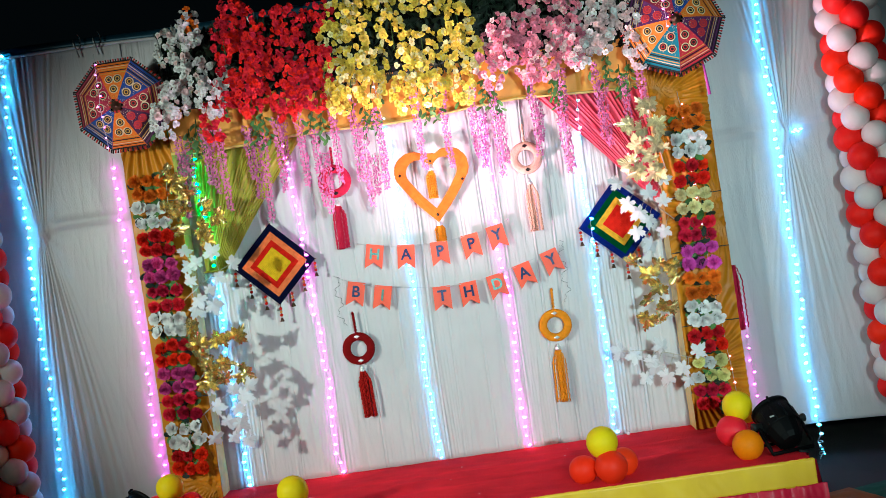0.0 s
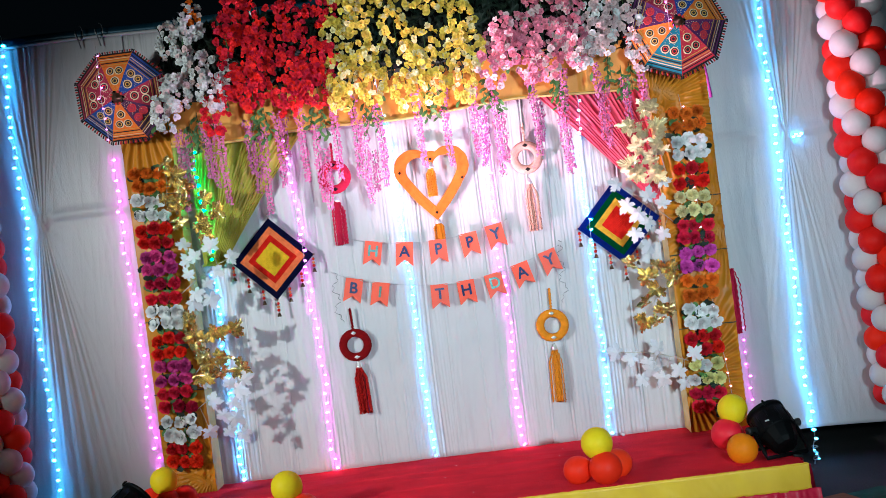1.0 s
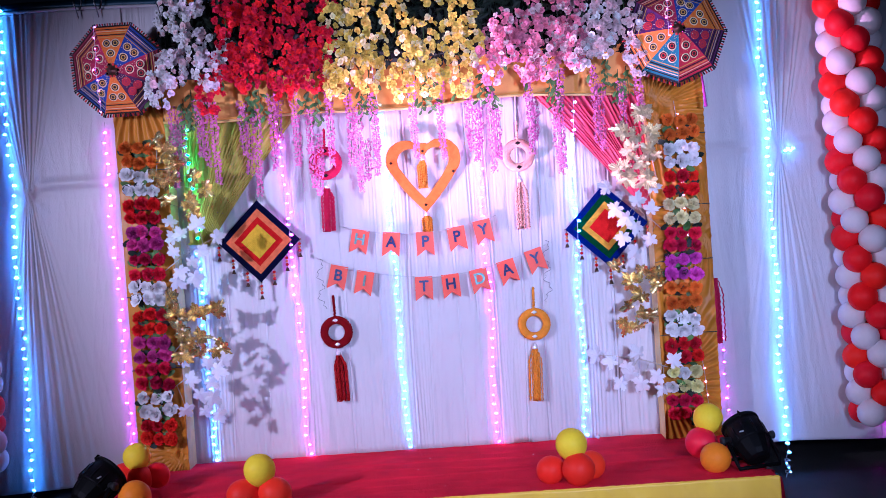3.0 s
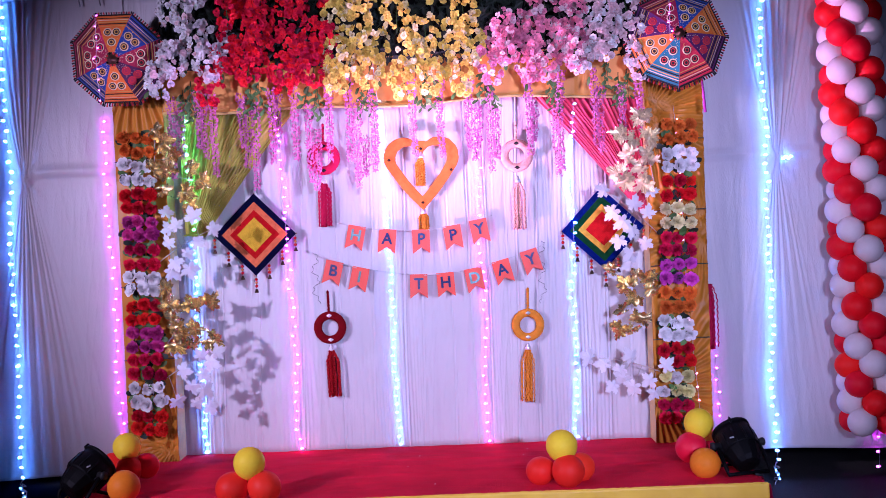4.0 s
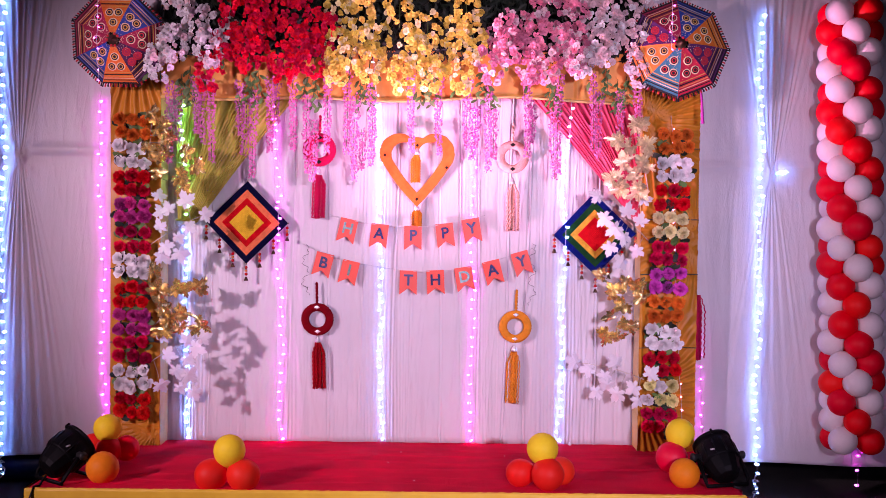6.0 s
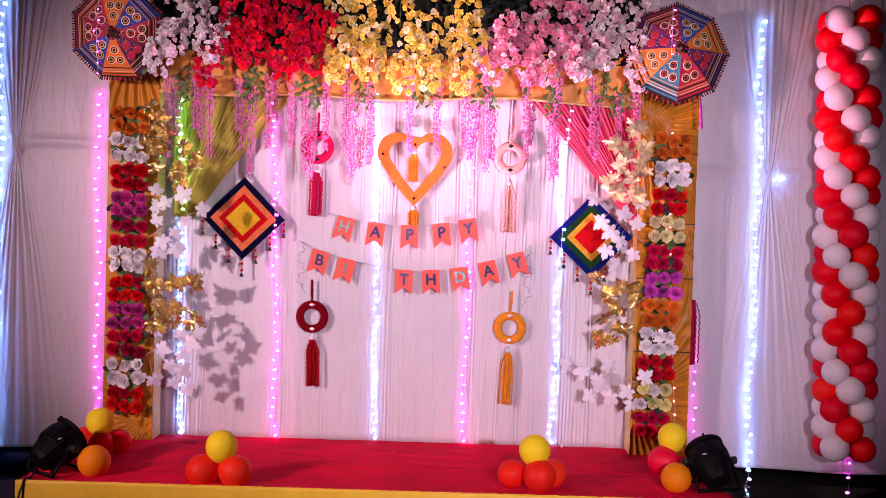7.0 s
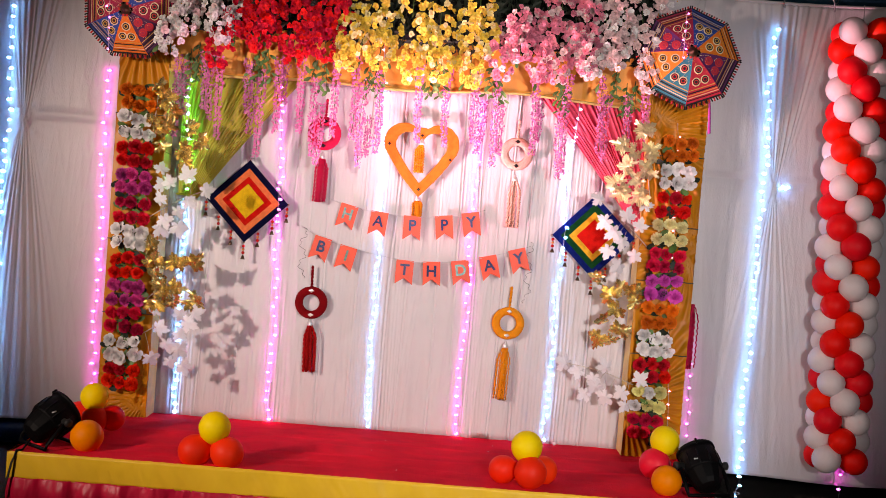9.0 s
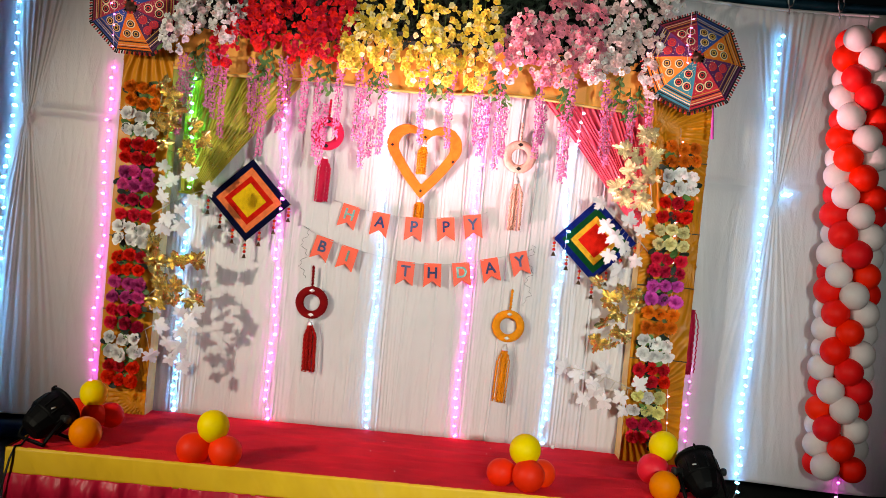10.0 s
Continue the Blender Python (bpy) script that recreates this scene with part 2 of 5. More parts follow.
def ripple(x, z, seed):
    """Broad waves, fine creases, sharp hanging folds, and tight pleats where a string of lights is pinned."""
    y = 0.012 * noise.noise(Vector((x * 3.1, z * 0.25, seed))) + 0.005 * noise.noise(Vector((x * 16.0, z * 0.30, seed + 5))) + 0.0020 * noise.noise(Vector((x * 45.0 + z * 2, z * 0.7, seed + 9)))
    y -= (1 - min(1, abs(noise.noise(Vector(((x + 0.16 * (z - 1.4)) * 9, z * 0.5, seed + 21)))) * 8)) ** 2 * 0.004
    y -= (1 - min(1, abs(noise.noise(Vector(((x - 0.10 * z) * 15, z * 0.8, seed + 33)))) * 9)) ** 2 * 0.003
    for sx, depth, wide, slant in SEAMS:
        d = (x - sx - slant * (z - 1.2) - 0.020 * noise.noise(Vector((sx * 9, z * 0.8, 2)))) / wide
        if abs(d) < 3.5:
            y += depth * (0.6 + 0.6 * noise.noise(Vector((sx * 5, z * 0.7, 8)))) * (math.exp(-(d * d)) - 0.8 * math.exp(-((d - 1.9) ** 2)))
    for gx, wide, high in GATHERS:
        g = math.exp(-(((x - gx) / wide) ** 2)) * (0.35 + 0.65 * math.exp(-z * 1.6))
        y += high * g * math.sin((x - gx) * 250 + 9 * noise.noise(Vector((x * 9, z * 0.7, gx))))
    return y


def side_fold(x, z, kx, kz, spread):
    dz = z - kz
    w = 0.016 + spread * abs(dz) ** 0.9
    u = (x - kx) / w
    gather = math.exp(-(u * u) * 0.8)
    wave = math.sin(u * 19 + 3.5 * noise.noise(Vector((u * 2.5, dz * 0.4, kz))))
    pleat = (wave - 0.45 * math.cos(u * 31 + 1)) * (0.003 + 0.0085 * min(1, abs(dz) * 2.5)) * max(0.3, 1 - 0.5 * abs(dz))
    if kx > 0 and dz < 0:
        pleat *= 1 - 0.7 * min(1, -dz * 3)
    near = math.exp(-((x - kx) ** 2 + dz * dz) / 0.012)
    pinch = -0.03 * math.exp(-((x - kx) ** 2 + dz * dz * 0.5) / 0.0012)
    radial = 0.007 * near * math.cos(11 * math.atan2(dz, x - kx))
    batten = -0.012 * math.exp(-((dz - 0.045) / 0.022) ** 2) * min(1, abs(x - kx) / 0.1)
    return gather * pleat + pinch + radial + batten


def curtain_y(x, z, seed, knot=None, y0=0.0):
    """How far the cloth stands out at x, z."""
    y = y0 + ripple(x, z, seed) * (1.0 if knot is None else 0.30)
    return y if knot is None else y + side_fold(x, z, knot[0][0], knot[0][2], knot[1])


def cloth_at(x, z):
    """The front of whichever curtain hangs at x."""
    if abs(x) < 1.82:
        return curtain_y(x, z, 3.0)
    return curtain_y(x, z, 11.0, KNOTS["left"], -0.012) if x < 0 else curtain_y(x, z, 17.0, KNOTS["right"], -0.012)


def curtain(name, x0, x1, seed, knot=None, label="", y0=0.0):
    low = -0.040 if knot is None else -0.15

    def at(u, v):
        x, z = x0 + (x1 - x0) * u, low + (TOP - low) * v
        sag = 0.012 * math.sin(x * 4.3 + seed) * (1 - v) + 0.02 * v * math.sin(x * 2.1)
        return (x, curtain_y(x, z, seed, knot, y0), z + sag * (1 if abs(x) > 1.95 or v > 0.5 else 0))
    n = int((x1 - x0) / 0.0044)
    me = grid_mesh(n, 64 if knot is None else 130, at, CLOTH, thick=0.003)
    return tagged(part(name, me, CLOTH), label, "curtain", kind="structure")


curtain("curtain_centre", -1.84, 1.84, 3.0, None, "white pleated polyester backdrop curtain behind the stage")
curtain("curtain_west", -4.6, -1.80, 11.0, KNOTS["left"], "white side curtain gathered and tied at a knot", -0.012)
curtain("curtain_east", 1.80, 4.6, 17.0, KNOTS["right"], "white side curtain gathered and tied at a knot", -0.012)

# top pipe with the white hem turned over it, and wire hooks
bm = bmesh.new()
add_tube(bm, [(-4.8 + 0.4 * i, 0.03, TOP + 0.045 + 0.012 * math.sin(i * 1.3)) for i in range(25)], 0.035, 12)
pipe = tagged(part("curtain_pipe", bm, PIPE), "dark teal painted pipe carrying the backdrop curtain", "pipe", kind="structure")
bm = bmesh.new()
add_tube(bm, [(-4.6 + 0.2 * i, -0.008, TOP + 0.004 + 0.02 * math.sin((-4.6 + 0.2 * i) * 2.1)) for i in range(47)], 0.011, 8)
part("hem", bm, CLOTH, pipe)
for hx in (-2.06, -1.93, -1.42, -0.93, 1.2, 2.30, 2.62):
    bm = bmesh.new()
    add_tube(bm, [(hx + 0.022 * math.sin(a), -0.03 - 0.006 * a, TOP + 0.05 + 0.05 * math.cos(a)) for a in [k * 0.5 for k in range(11)]] + [(hx, -0.045, TOP - 0.05)], 0.0045, 5)
    part("wire_hook", bm, STEEL, pipe)
# blue tarpaulin bundle low behind the side curtain
bm = bmesh.new()
add_tube(bm, [(-4.6 + 0.25 * i, 0.16 + 0.03 * math.sin(i), -0.25 + 0.012 * math.sin(i * 2.2)) for i in range(13)], 0.10, 10)
tagged(part("tarpaulin_roll", bm, TARP), "dark blue tarpaulin roll lying behind the curtain", "tarpaulin")
# added black sheet far behind the curtains, standing in for the unlit night beyond
bm = bmesh.new()
add_box(bm, (14, 0.02, 3.2), (0, 3.2, 1.24))
tagged(part("wall_back", bm, NIGHT_CLOTH), "added black sheet standing for the night darkness behind the curtains", "wall", kind="structure")

# ---- stage ----
SX0, SX1, SY = -1.90, 1.82, -1.43
stage = thing("stage_platform", "low stage platform with red carpet and yellow satin border", "stage", (0, SY / 2, GROUND))


def sink(y):
    """The deck gives way a little under the arch: 0 at mid stage, 1 at the backdrop."""
    t = max(0.0, min(1.0, (y + 0.75) / 0.75))
    return t * t * (3 - 2 * t)


def carpet_at(u, v):
    x, y = SX0 + (SX1 - SX0) * u, SY + (0.12 - SY) * v
    fold = sum(h * math.exp(-((y - y0 - k * x + 0.05 * math.sin(x * f + y0)) / w) ** 2) for y0, k, f, h, w in ((-0.55, 0.05, 3.0, 0.012, 0.012), (-0.30, -0.03, 2.2, 0.009, 0.010), (-0.75, -0.06, 2.4, 0.008, 0.010), (-0.95, 0.10, 1.7, 0.011, 0.014), (-1.12, 0.04, 3.3, 0.007, 0.009), (-1.27, -0.02, 2.6, 0.007, 0.010)))
    return (x, y - SY / 2, 0.005 * noise.noise(Vector((x * 2.5, y * 2.5, 1))) + 0.002 * noise.noise(Vector((x * 11, y * 11, 4))) + fold * (0.5 + 0.5 * noise.noise(Vector((x * 1.7, y, 6)))) - GROUND - 0.002 - 0.036 * sink(y))


part("carpet", grid_mesh(330, 150, carpet_at, RED_CARPET), RED_CARPET, stage, "red felt carpet with faint creases")
bm = bmesh.new()
add_box(bm, (SX1 - SX0 - 0.02, 0.1 - SY, -GROUND - 0.06), ((SX0 + SX1) / 2, 0.05, (-GROUND - 0.06) / 2))
part("deck", bm, BLACK, stage)


def band_at(u, v):
    x = SX0 - 0.006 + (SX1 - SX0 + 0.012) * u
    z = 0.004 - 0.135 * (1 - v) + 0.006 * noise.noise(Vector((x * 3, 2, 0)))
    y = SY - 0.012 + 0.007 * noise.noise(Vector((x * 7 + z * 3, z * 4, 3))) + 0.003 * noise.noise(Vector((x * 30 + z * 20, z * 14, 5))) - 0.004 * (1 - v)
    return (x, y - SY / 2, z - GROUND)


part("border_band", grid_mesh(420, 10, band_at, YELLOW_SATIN, thick=0.006), YELLOW_SATIN, stage, "yellow satin band along the front edge")


bm = bmesh.new()
fray = random.Random(15)
add_tube(bm, [(SX0 + (SX1 - SX0) * k / 260, SY / 2 - 0.006 + fray.uniform(-0.002, 0.001), -GROUND + 0.003 + fray.uniform(-0.001, 0.0018)) for k in range(261)], 0.0038, 5)
part("frayed_edge", bm, YELLOW_SATIN, stage, "frayed upper edge of the satin band")


def band_side(u, v):
    y = SY - 0.010 + (0.0 - SY) * u
    return (SX0 - 0.010 + 0.004 * noise.noise(Vector((y * 9, v, 3))), y - SY / 2, 0.004 - 0.135 * (1 - v) - GROUND)


part("side_band", grid_mesh(60, 4, band_side, YELLOW_SATIN), YELLOW_SATIN, stage)


def skirt_at(u, v):
    x = SX0 + (SX1 - SX0 + 0.05) * u
    z = GROUND + (-0.125 - GROUND) * v
    drop = 1 - v
    wander = 3.5 * noise.noise(Vector((x * 2.2, z * 3, 4)))
    y = SY - 0.024 - 0.016 * math.sin(x * 34 + wander) * (0.5 + 0.5 * drop) - 0.009 * noise.noise(Vector((x * 24, z * 9 + x * 5, 0))) - 0.002 * noise.noise(Vector((x * 60, z * 30, 7))) - 0.02 * math.sin(math.pi * min(1, drop * 1.5)) * abs(math.sin(x * 3.1))
    return (x, y - SY / 2, z - GROUND)


part("skirt", grid_mesh(700, 34, skirt_at, RED_SATIN, thick=0.003), RED_SATIN, stage, "ruched glossy red satin skirt")


def skirt_side(u, v):
    y = SY + (0.0 - SY) * u
    z = GROUND + (-0.005 - GROUND) * v
    return (SX1 + 0.008 + 0.03 * (1 - v) + 0.012 * math.sin(y * 40 + 3 * v), y - SY / 2, z - GROUND)


part("side_skirt", grid_mesh(120, 10, skirt_side, RED_SATIN), RED_SATIN, stage)

# ---- arch: two gold pillars and a header ----
PIL_Y = -0.22


def pillar(name, x0, x1, z1, focus, inner):
    """Boxed pillar: pleated satin front, pale inner cheek."""
    ob = thing(name, "wooden arch pillar wrapped in pleated gold satin", "pillar", ((x0 + x1) / 2, PIL_Y / 2, 0), "arch pillars")
    cx = (x0 + x1) / 2

    def front(u, v):
        x, z = x0 + (x1 - x0) * u, -0.030 + (z1 + 0.030) * v
        y = PIL_Y
        for fx, fz, reach in focus:
            ang = math.atan2(z - fz, x - fx)
            d = math.hypot(x - fx, z - fz)
            y += 0.022 * math.sin(ang * 46 + 2 * noise.noise(Vector((x * 4, z * 4, fz)))) * math.exp(-(d / reach) ** 2) * min(1, d / 0.08)
        y += 0.006 * noise.noise(Vector((x * 16, z * 3.0, x0))) + 0.003 * noise.noise(Vector((x * 40, z * 9, x0)))
        return (x - cx, y - PIL_Y / 2, z)
    part("satin_front", grid_mesh(48, 260, front, GOLD_SATIN), GOLD_SATIN, ob)
    xi, xo = (x1, x0) if inner > 0 else (x0, x1)

    def cheek(u, v):
        y, z = PIL_Y + 0.001 + (-0.03 - PIL_Y) * u, -0.030 + (z1 + 0.030) * v
        return (xi - cx + 0.003 * noise.noise(Vector((y * 30, z * 8, 0))), y - PIL_Y / 2, z)
    part("inner_cheek", grid_mesh(8, 160, cheek, PALE_GOLD), PALE_GOLD, ob, "pale gold satin inner side")

    def outer(u, v):
        y, z = PIL_Y + 0.001 + (-0.03 - PIL_Y) * u, -0.030 + (z1 + 0.030) * v
        return (xo - cx, y - PIL_Y / 2, z)
    part("outer_cheek", grid_mesh(8, 60, outer, GOLD_SATIN), GOLD_SATIN, ob)
    for zt in (0.62, 1.08, 1.42, 1.86):
        bm = bmesh.new()
        add_tube(bm, [(x0 - cx, PIL_Y / 2 - 0.013, zt), (0, PIL_Y / 2 - 0.016, zt + 0.008), (x1 - cx, PIL_Y / 2 - 0.013, zt + 0.004)], 0.003, 4)
        part("tie_cord", bm, CORD, ob)
    return ob


PILLAR_W = pillar("arch_pillar", -1.832, -1.520, 2.62, [(-1.70, 2.52, 0.5), (-1.52, 0.10, 0.33)], 1)
PILLAR_E = pillar("arch_pillar", 1.475, 1.832, 2.60, [(1.49, 2.02, 0.55), (1.50, 0.30, 0.45), (1.82, 1.30, 0.3)], -1)

header = thing("arch_header", "gold cloth covered header beam of the arch", "beam", (0, -0.12, 2.15))


def header_at(u, v):
    x = -1.52 + 2.995 * u
    z = 0.0 + 0.60 * v + 0.010 * math.sin(x * 2.3) - 0.012 * math.cos(x * 5)
    y = -0.10 + 0.006 * noise.noise(Vector((x * 3, z * 5, 8))) + 0.012 * (abs((x * 1.4) % 1 - 0.5) < 0.02)
    return (x, y, z)


part("front_cloth", grid_mesh(260, 20, header_at, GOLD_SHEER, thick=0.01), GOLD_SHEER, header)
bm = bmesh.new()
add_tube(bm, [(-1.52 + 0.1 * i, -0.106, 0.010 * math.sin((-1.52 + 0.1 * i) * 2.3) - 0.012 * math.cos((-1.52 + 0.1 * i) * 5) + 0.002) for i in range(30)], 0.009, 6)
part("rolled_hem", bm, PALE_GOLD, header, "pale rolled hem")
bm = bmesh.new()
add_box(bm, (2.98, 0.06, 0.5), (-0.02, 0.0, 0.30))
part("batten", bm, BLACK, header)


# ---- corner drapes ----
def drape(name, a0, a1, b0, b1, material, label, seed):
    """A pleated swag from the line a0-a1 down to the short line b0-b1."""
    def at(u, v):
        top = Vector(a0).lerp(Vector(a1), u)
        low = Vector(b0).lerp(Vector(b1), u)
        p = top.lerp(low, v)
        wide = (1 - v) * 0.8 + 0.2
        p.y += 0.0062 * wide * (math.sin(u * 128 + 7 * noise.noise(Vector((u * 9, v * 3, seed + 3)))) + 0.6 * noise.noise(Vector((u * 60, v * 3, seed)))) + 0.004 * wide * math.sin(u * 47 + 4 * noise.noise(Vector((u * 6, v * 2, seed)))) - 0.05 * math.sin(math.pi * u) * (0.3 + v * 0.7)
        p.x += 0.015 * math.sin(v * 3.1) * (1 if seed > 5 else -1)
        return tuple(p)
    mid = (Vector(b0) + Vector(b1)) / 2
    ob = thing(name, label, "drape", tuple(mid), "corner drapes")
    me = grid_mesh(220, 40, lambda u, v: tuple(Vector(at(u, v)) - mid), material, thick=0.002)
    part("pleated_net", me, None, ob)
    bm = bmesh.new()
    half = (Vector(b1) - Vector(b0)).length * 0.55
    add_tube(bm, [(half * math.cos(a), -0.02 + 0.03 * math.sin(a), 0.01) for a in [k * math.tau / 12 for k in range(13)]], 0.006, 6, cap=False)
    part("gather_tie", bm, material, ob)
    r = random.Random(seed)
    bm = bmesh.new()
    for k in range(70):
        p = Vector(at(r.random(), r.uniform(0, 0.9))) - mid + Vector((0, -0.012, 0))
        bmesh.ops.create_icosphere(bm, subdivisions=1, radius=0.0028, matrix=Matrix.Translation(p))
    part("sequin_dust", bm, STEEL, ob)["kind"] = "stuff"
    return ob


drape("corner_drape", (-0.684, -0.060, 2.201), (-1.436, -0.100, 2.197), (-1.316, -0.120, 1.369), (-1.432, -0.140, 1.387), OLIVE, "olive green crushed net drape gathered to the pillar", 1)
drape("corner_drape", (0.782, -0.060, 2.201), (1.501, -0.100, 2.197), (1.457, -0.130, 1.397), (1.520, -0.140, 1.397), PINK_NET, "crimson crushed net drape gathered to the pillar", 9)


# ---- LED strings ----
LED_MESHES = {}


def led_mesh(material):
    if material.name not in LED_MESHES:
        b = bmesh.new()
        add_lathe(b, [(0, -0.0075), (0.0085, -0.0055), (0.0120, -0.001), (0.0095, 0.0045), (0, 0.0075)], 10, Matrix.Diagonal((1, 0.5, 1, 1)))
        LED_MESHES[material.name] = mesh_of(b, material)
    return LED_MESHES[material.name]


def led_string(top, bottom, pitch, choose, label, seed, via=(), size=1.0):
    """choose(z): the LED material at that height; via: places that the string passes on its way."""
    r = random.Random(seed)
    ob = thing("led_string", label, "string lights", top, "LED strings")
    a, b = Vector(top), Vector(bottom)
    legs = [a, *[Vector(q) for q in via], b]
    pts = []
    for p0, p1 in zip(legs, legs[1:]):
        n = max(1, round((p1 - p0).length / pitch))
        for i in range(n + (p1 is b)):
            k = len(pts)
            pts.append(p0.lerp(p1, i / n) - a + Vector((0.008 * math.sin(k * 0.37 + seed) + r.uniform(-0.004, 0.004), r.uniform(-0.004, 0.004), 0)))
    bm = bmesh.new()
    add_tube(bm, pts, 0.0015, 4)
    part("cable", bm, CLEAR, ob, "thin clear cable")
    for i, p in enumerate(pts[1:]):
        q = p + Vector((r.uniform(-0.012, 0.012), -0.006, 0))
        if -0.07 < q.y + a.y < -0.015:
            q.y = cloth_at(q.x + a.x, q.z + a.z) - (r.uniform(0.012, 0.020) if abs(q.x + a.x) < 1.85 else r.uniform(0.024, 0.042)) - a.y
        m = Matrix.Translation(q) @ Euler((r.uniform(-0.3, 0.3), r.uniform(-0.35, 0.35), 0)).to_matrix().to_4x4() @ Matrix.Scale(size * r.uniform(0.85, 1.2), 4)
        part("bulb", led_mesh(choose(p.z + a.z)), None, ob, m=m)
    return ob


white = lambda z: LED_WHITE
pink = lambda z: LED_PINK
led_string((-2.569, -0.045, 3.018), (-2.580, -0.045, -0.131), 0.066, white, "cool white LED string hanging on the side curtain", 1, size=1.2)
led_string((-1.957, -0.045, 2.203), (-1.923, -0.045, 0.125), 0.066, pink, "pink LED string hanging on the side curtain", 2)
led_string((-1.817, -0.550, 2.772), (-1.808, -0.530, 2.210), 0.066, pink, "pink LED string hanging over the parasol", 15, size=0.5)
led_string((-1.403, -0.150, 2.156), (-1.382, -0.170, 1.422), 0.054, lambda z: LED_GREEN, "green LED string hanging on the olive drape", 3, size=1.1)
led_string((-1.419, -0.030, 1.375), (-1.393, -0.030, -0.021), 0.052, white, "cool white LED string hanging on the backdrop", 13, size=1.1)
led_string((-0.832, -0.150, 2.176), (-0.784, -0.030, -0.017), 0.062, pink, "pink LED string hanging on the backdrop", 4, via=[(-0.830, -0.140, 2.030), (-0.829, -0.030, 1.965), (-0.819, -0.040, 1.548), (-0.808, -0.115, 1.469), (-0.802, -0.115, 1.340), (-0.806, -0.040, 1.259)])
led_string((-0.175, -0.030, 2.233), (-0.143, -0.030, -0.017), 0.052, white, "cool white LED string hanging on the backdrop", 5, size=0.9)
led_string((0.431, -0.030, 2.169), (0.433, -0.030, -0.017), 0.060, pink, "pink LED string hanging on the backdrop", 6)
led_string((1.030, -0.175, 2.169), (1.009, -0.030, -0.010), 0.052, white, "cool white LED string hanging on the backdrop", 7, via=[(1.026, -0.165, 1.940), (1.024, -0.030, 1.870), (1.021, -0.040, 1.397), (1.013, -0.115, 1.369), (1.010, -0.115, 1.240), (1.018, -0.040, 1.201)], size=0.9)
led_string((-0.195, -0.420, 2.760), (-0.178, -0.250, 2.170), 0.110, white, "cool white LED string among the header flowers", 16, size=0.6)
led_string((2.260, -0.050, 2.789), (2.273, -0.050, -0.203), 0.058, white, "cool white LED string hanging on the side curtain", 8, size=1.15)
led_string((1.907, -0.030, 0.787), (1.935, -0.030, -0.061), 0.075, pink, "pink LED string tucked behind the arch pillar", 9, size=0.8)
led_string((2.858, -0.060, 1.079), (2.925, -0.060, -0.274), 0.10, pink, "pink LED string hanging behind the balloon column", 10)
led_string((1.650, -0.245, 2.070), (1.740, -0.245, 0.152), 0.085, lambda z: LED_RED, "fine string of small pink lights on the arch pillar", 12, size=0.5)
ob = thing("led_string", "cool white LED bulbs gathered in the curtain knot", "string lights", (2.390, -0.060, 1.724), "LED strings")
for k in range(4):
    part("bulb", led_mesh(LED_WHITE), None, ob, m=Matrix.Translation((0.016 * k - 0.02, -0.01, 0.012 * (k % 2))) @ Matrix.Scale(1.1, 4))
led_string((1.571, -0.540, 2.741), (1.578, -0.580, 2.423), 0.055, pink, "pink LED string hanging over the parasol", 14, size=0.5)
# loose ends of the side string, knotted near the ground
for start in ((2.270, -0.060, -0.215), (-2.574, -0.060, -0.142)):
    ob = thing("loose_cable", "knotted loose end of a clear LED cable", "cable", start)
    bm = bmesh.new()
    add_tube(bm, [(0.016 * math.sin(k * 0.9) * min(1, k / 4), -0.016 * math.cos(k * 1.3), -0.004 * k + 0.018 * math.sin(k * 0.7)) for k in range(34)], 0.0032, 5)
    part("cable_knot", bm, CLEAR, ob)
    for k in range(3):
        part("bulb", led_mesh(LED_WHITE), None, ob, m=Matrix.Translation((0.012 * k - 0.012, -0.02, -0.05 - 0.03 * k)) @ Matrix.Scale(0.55, 4))


# ---- balloons ----
def balloon_mesh(material):
    b = bmesh.new()
    prof = []
    for k in range(17):
        a = math.pi * k / 16
        rr, h = math.sin(a), -math.cos(a)
        if h < 0:
            rr *= 1 - 0.06 * h * h
            h *= 1.12
        prof.append((rr if 0 < k < 16 else 0, h))
    add_lathe(b, prof, 28)
    add_lathe(b, [(0.0, -1.10), (0.05, -1.12), (0.09, -1.20), (0.05, -1.21), (0, -1.18)], 10)
    return mesh_of(b, material)


BAL = {m.name: balloon_mesh(m) for m in (BAL_RED, BAL_WHITE, BAL_YELLOW, BAL_ORANGE, BAL_SCARLET, BAL_CRIMSON)}


def cluster(label, balls):
    """balls: place, radius, material. One bunch of balloons tied together."""
    cx = sum(b[0][0] for b in balls) / len(balls)
    cy = sum(b[0][1] for b in balls) / len(balls)
    ob = thing("balloon_bunch", label, "balloons", (cx, cy, 0), "balloon bunches on the stage")
    c = Vector((0, 0, 0.11))
    for p, r, m in balls:
        q = Vector((p[0] - cx, p[1] - cy, p[2]))
        part("balloon", BAL[m.name], None, ob, m=turned(*q, (q - c).normalized(), rng.random() * 6) @ Matrix.Diagonal((r, r, r * 0.98, 1)))
    return ob


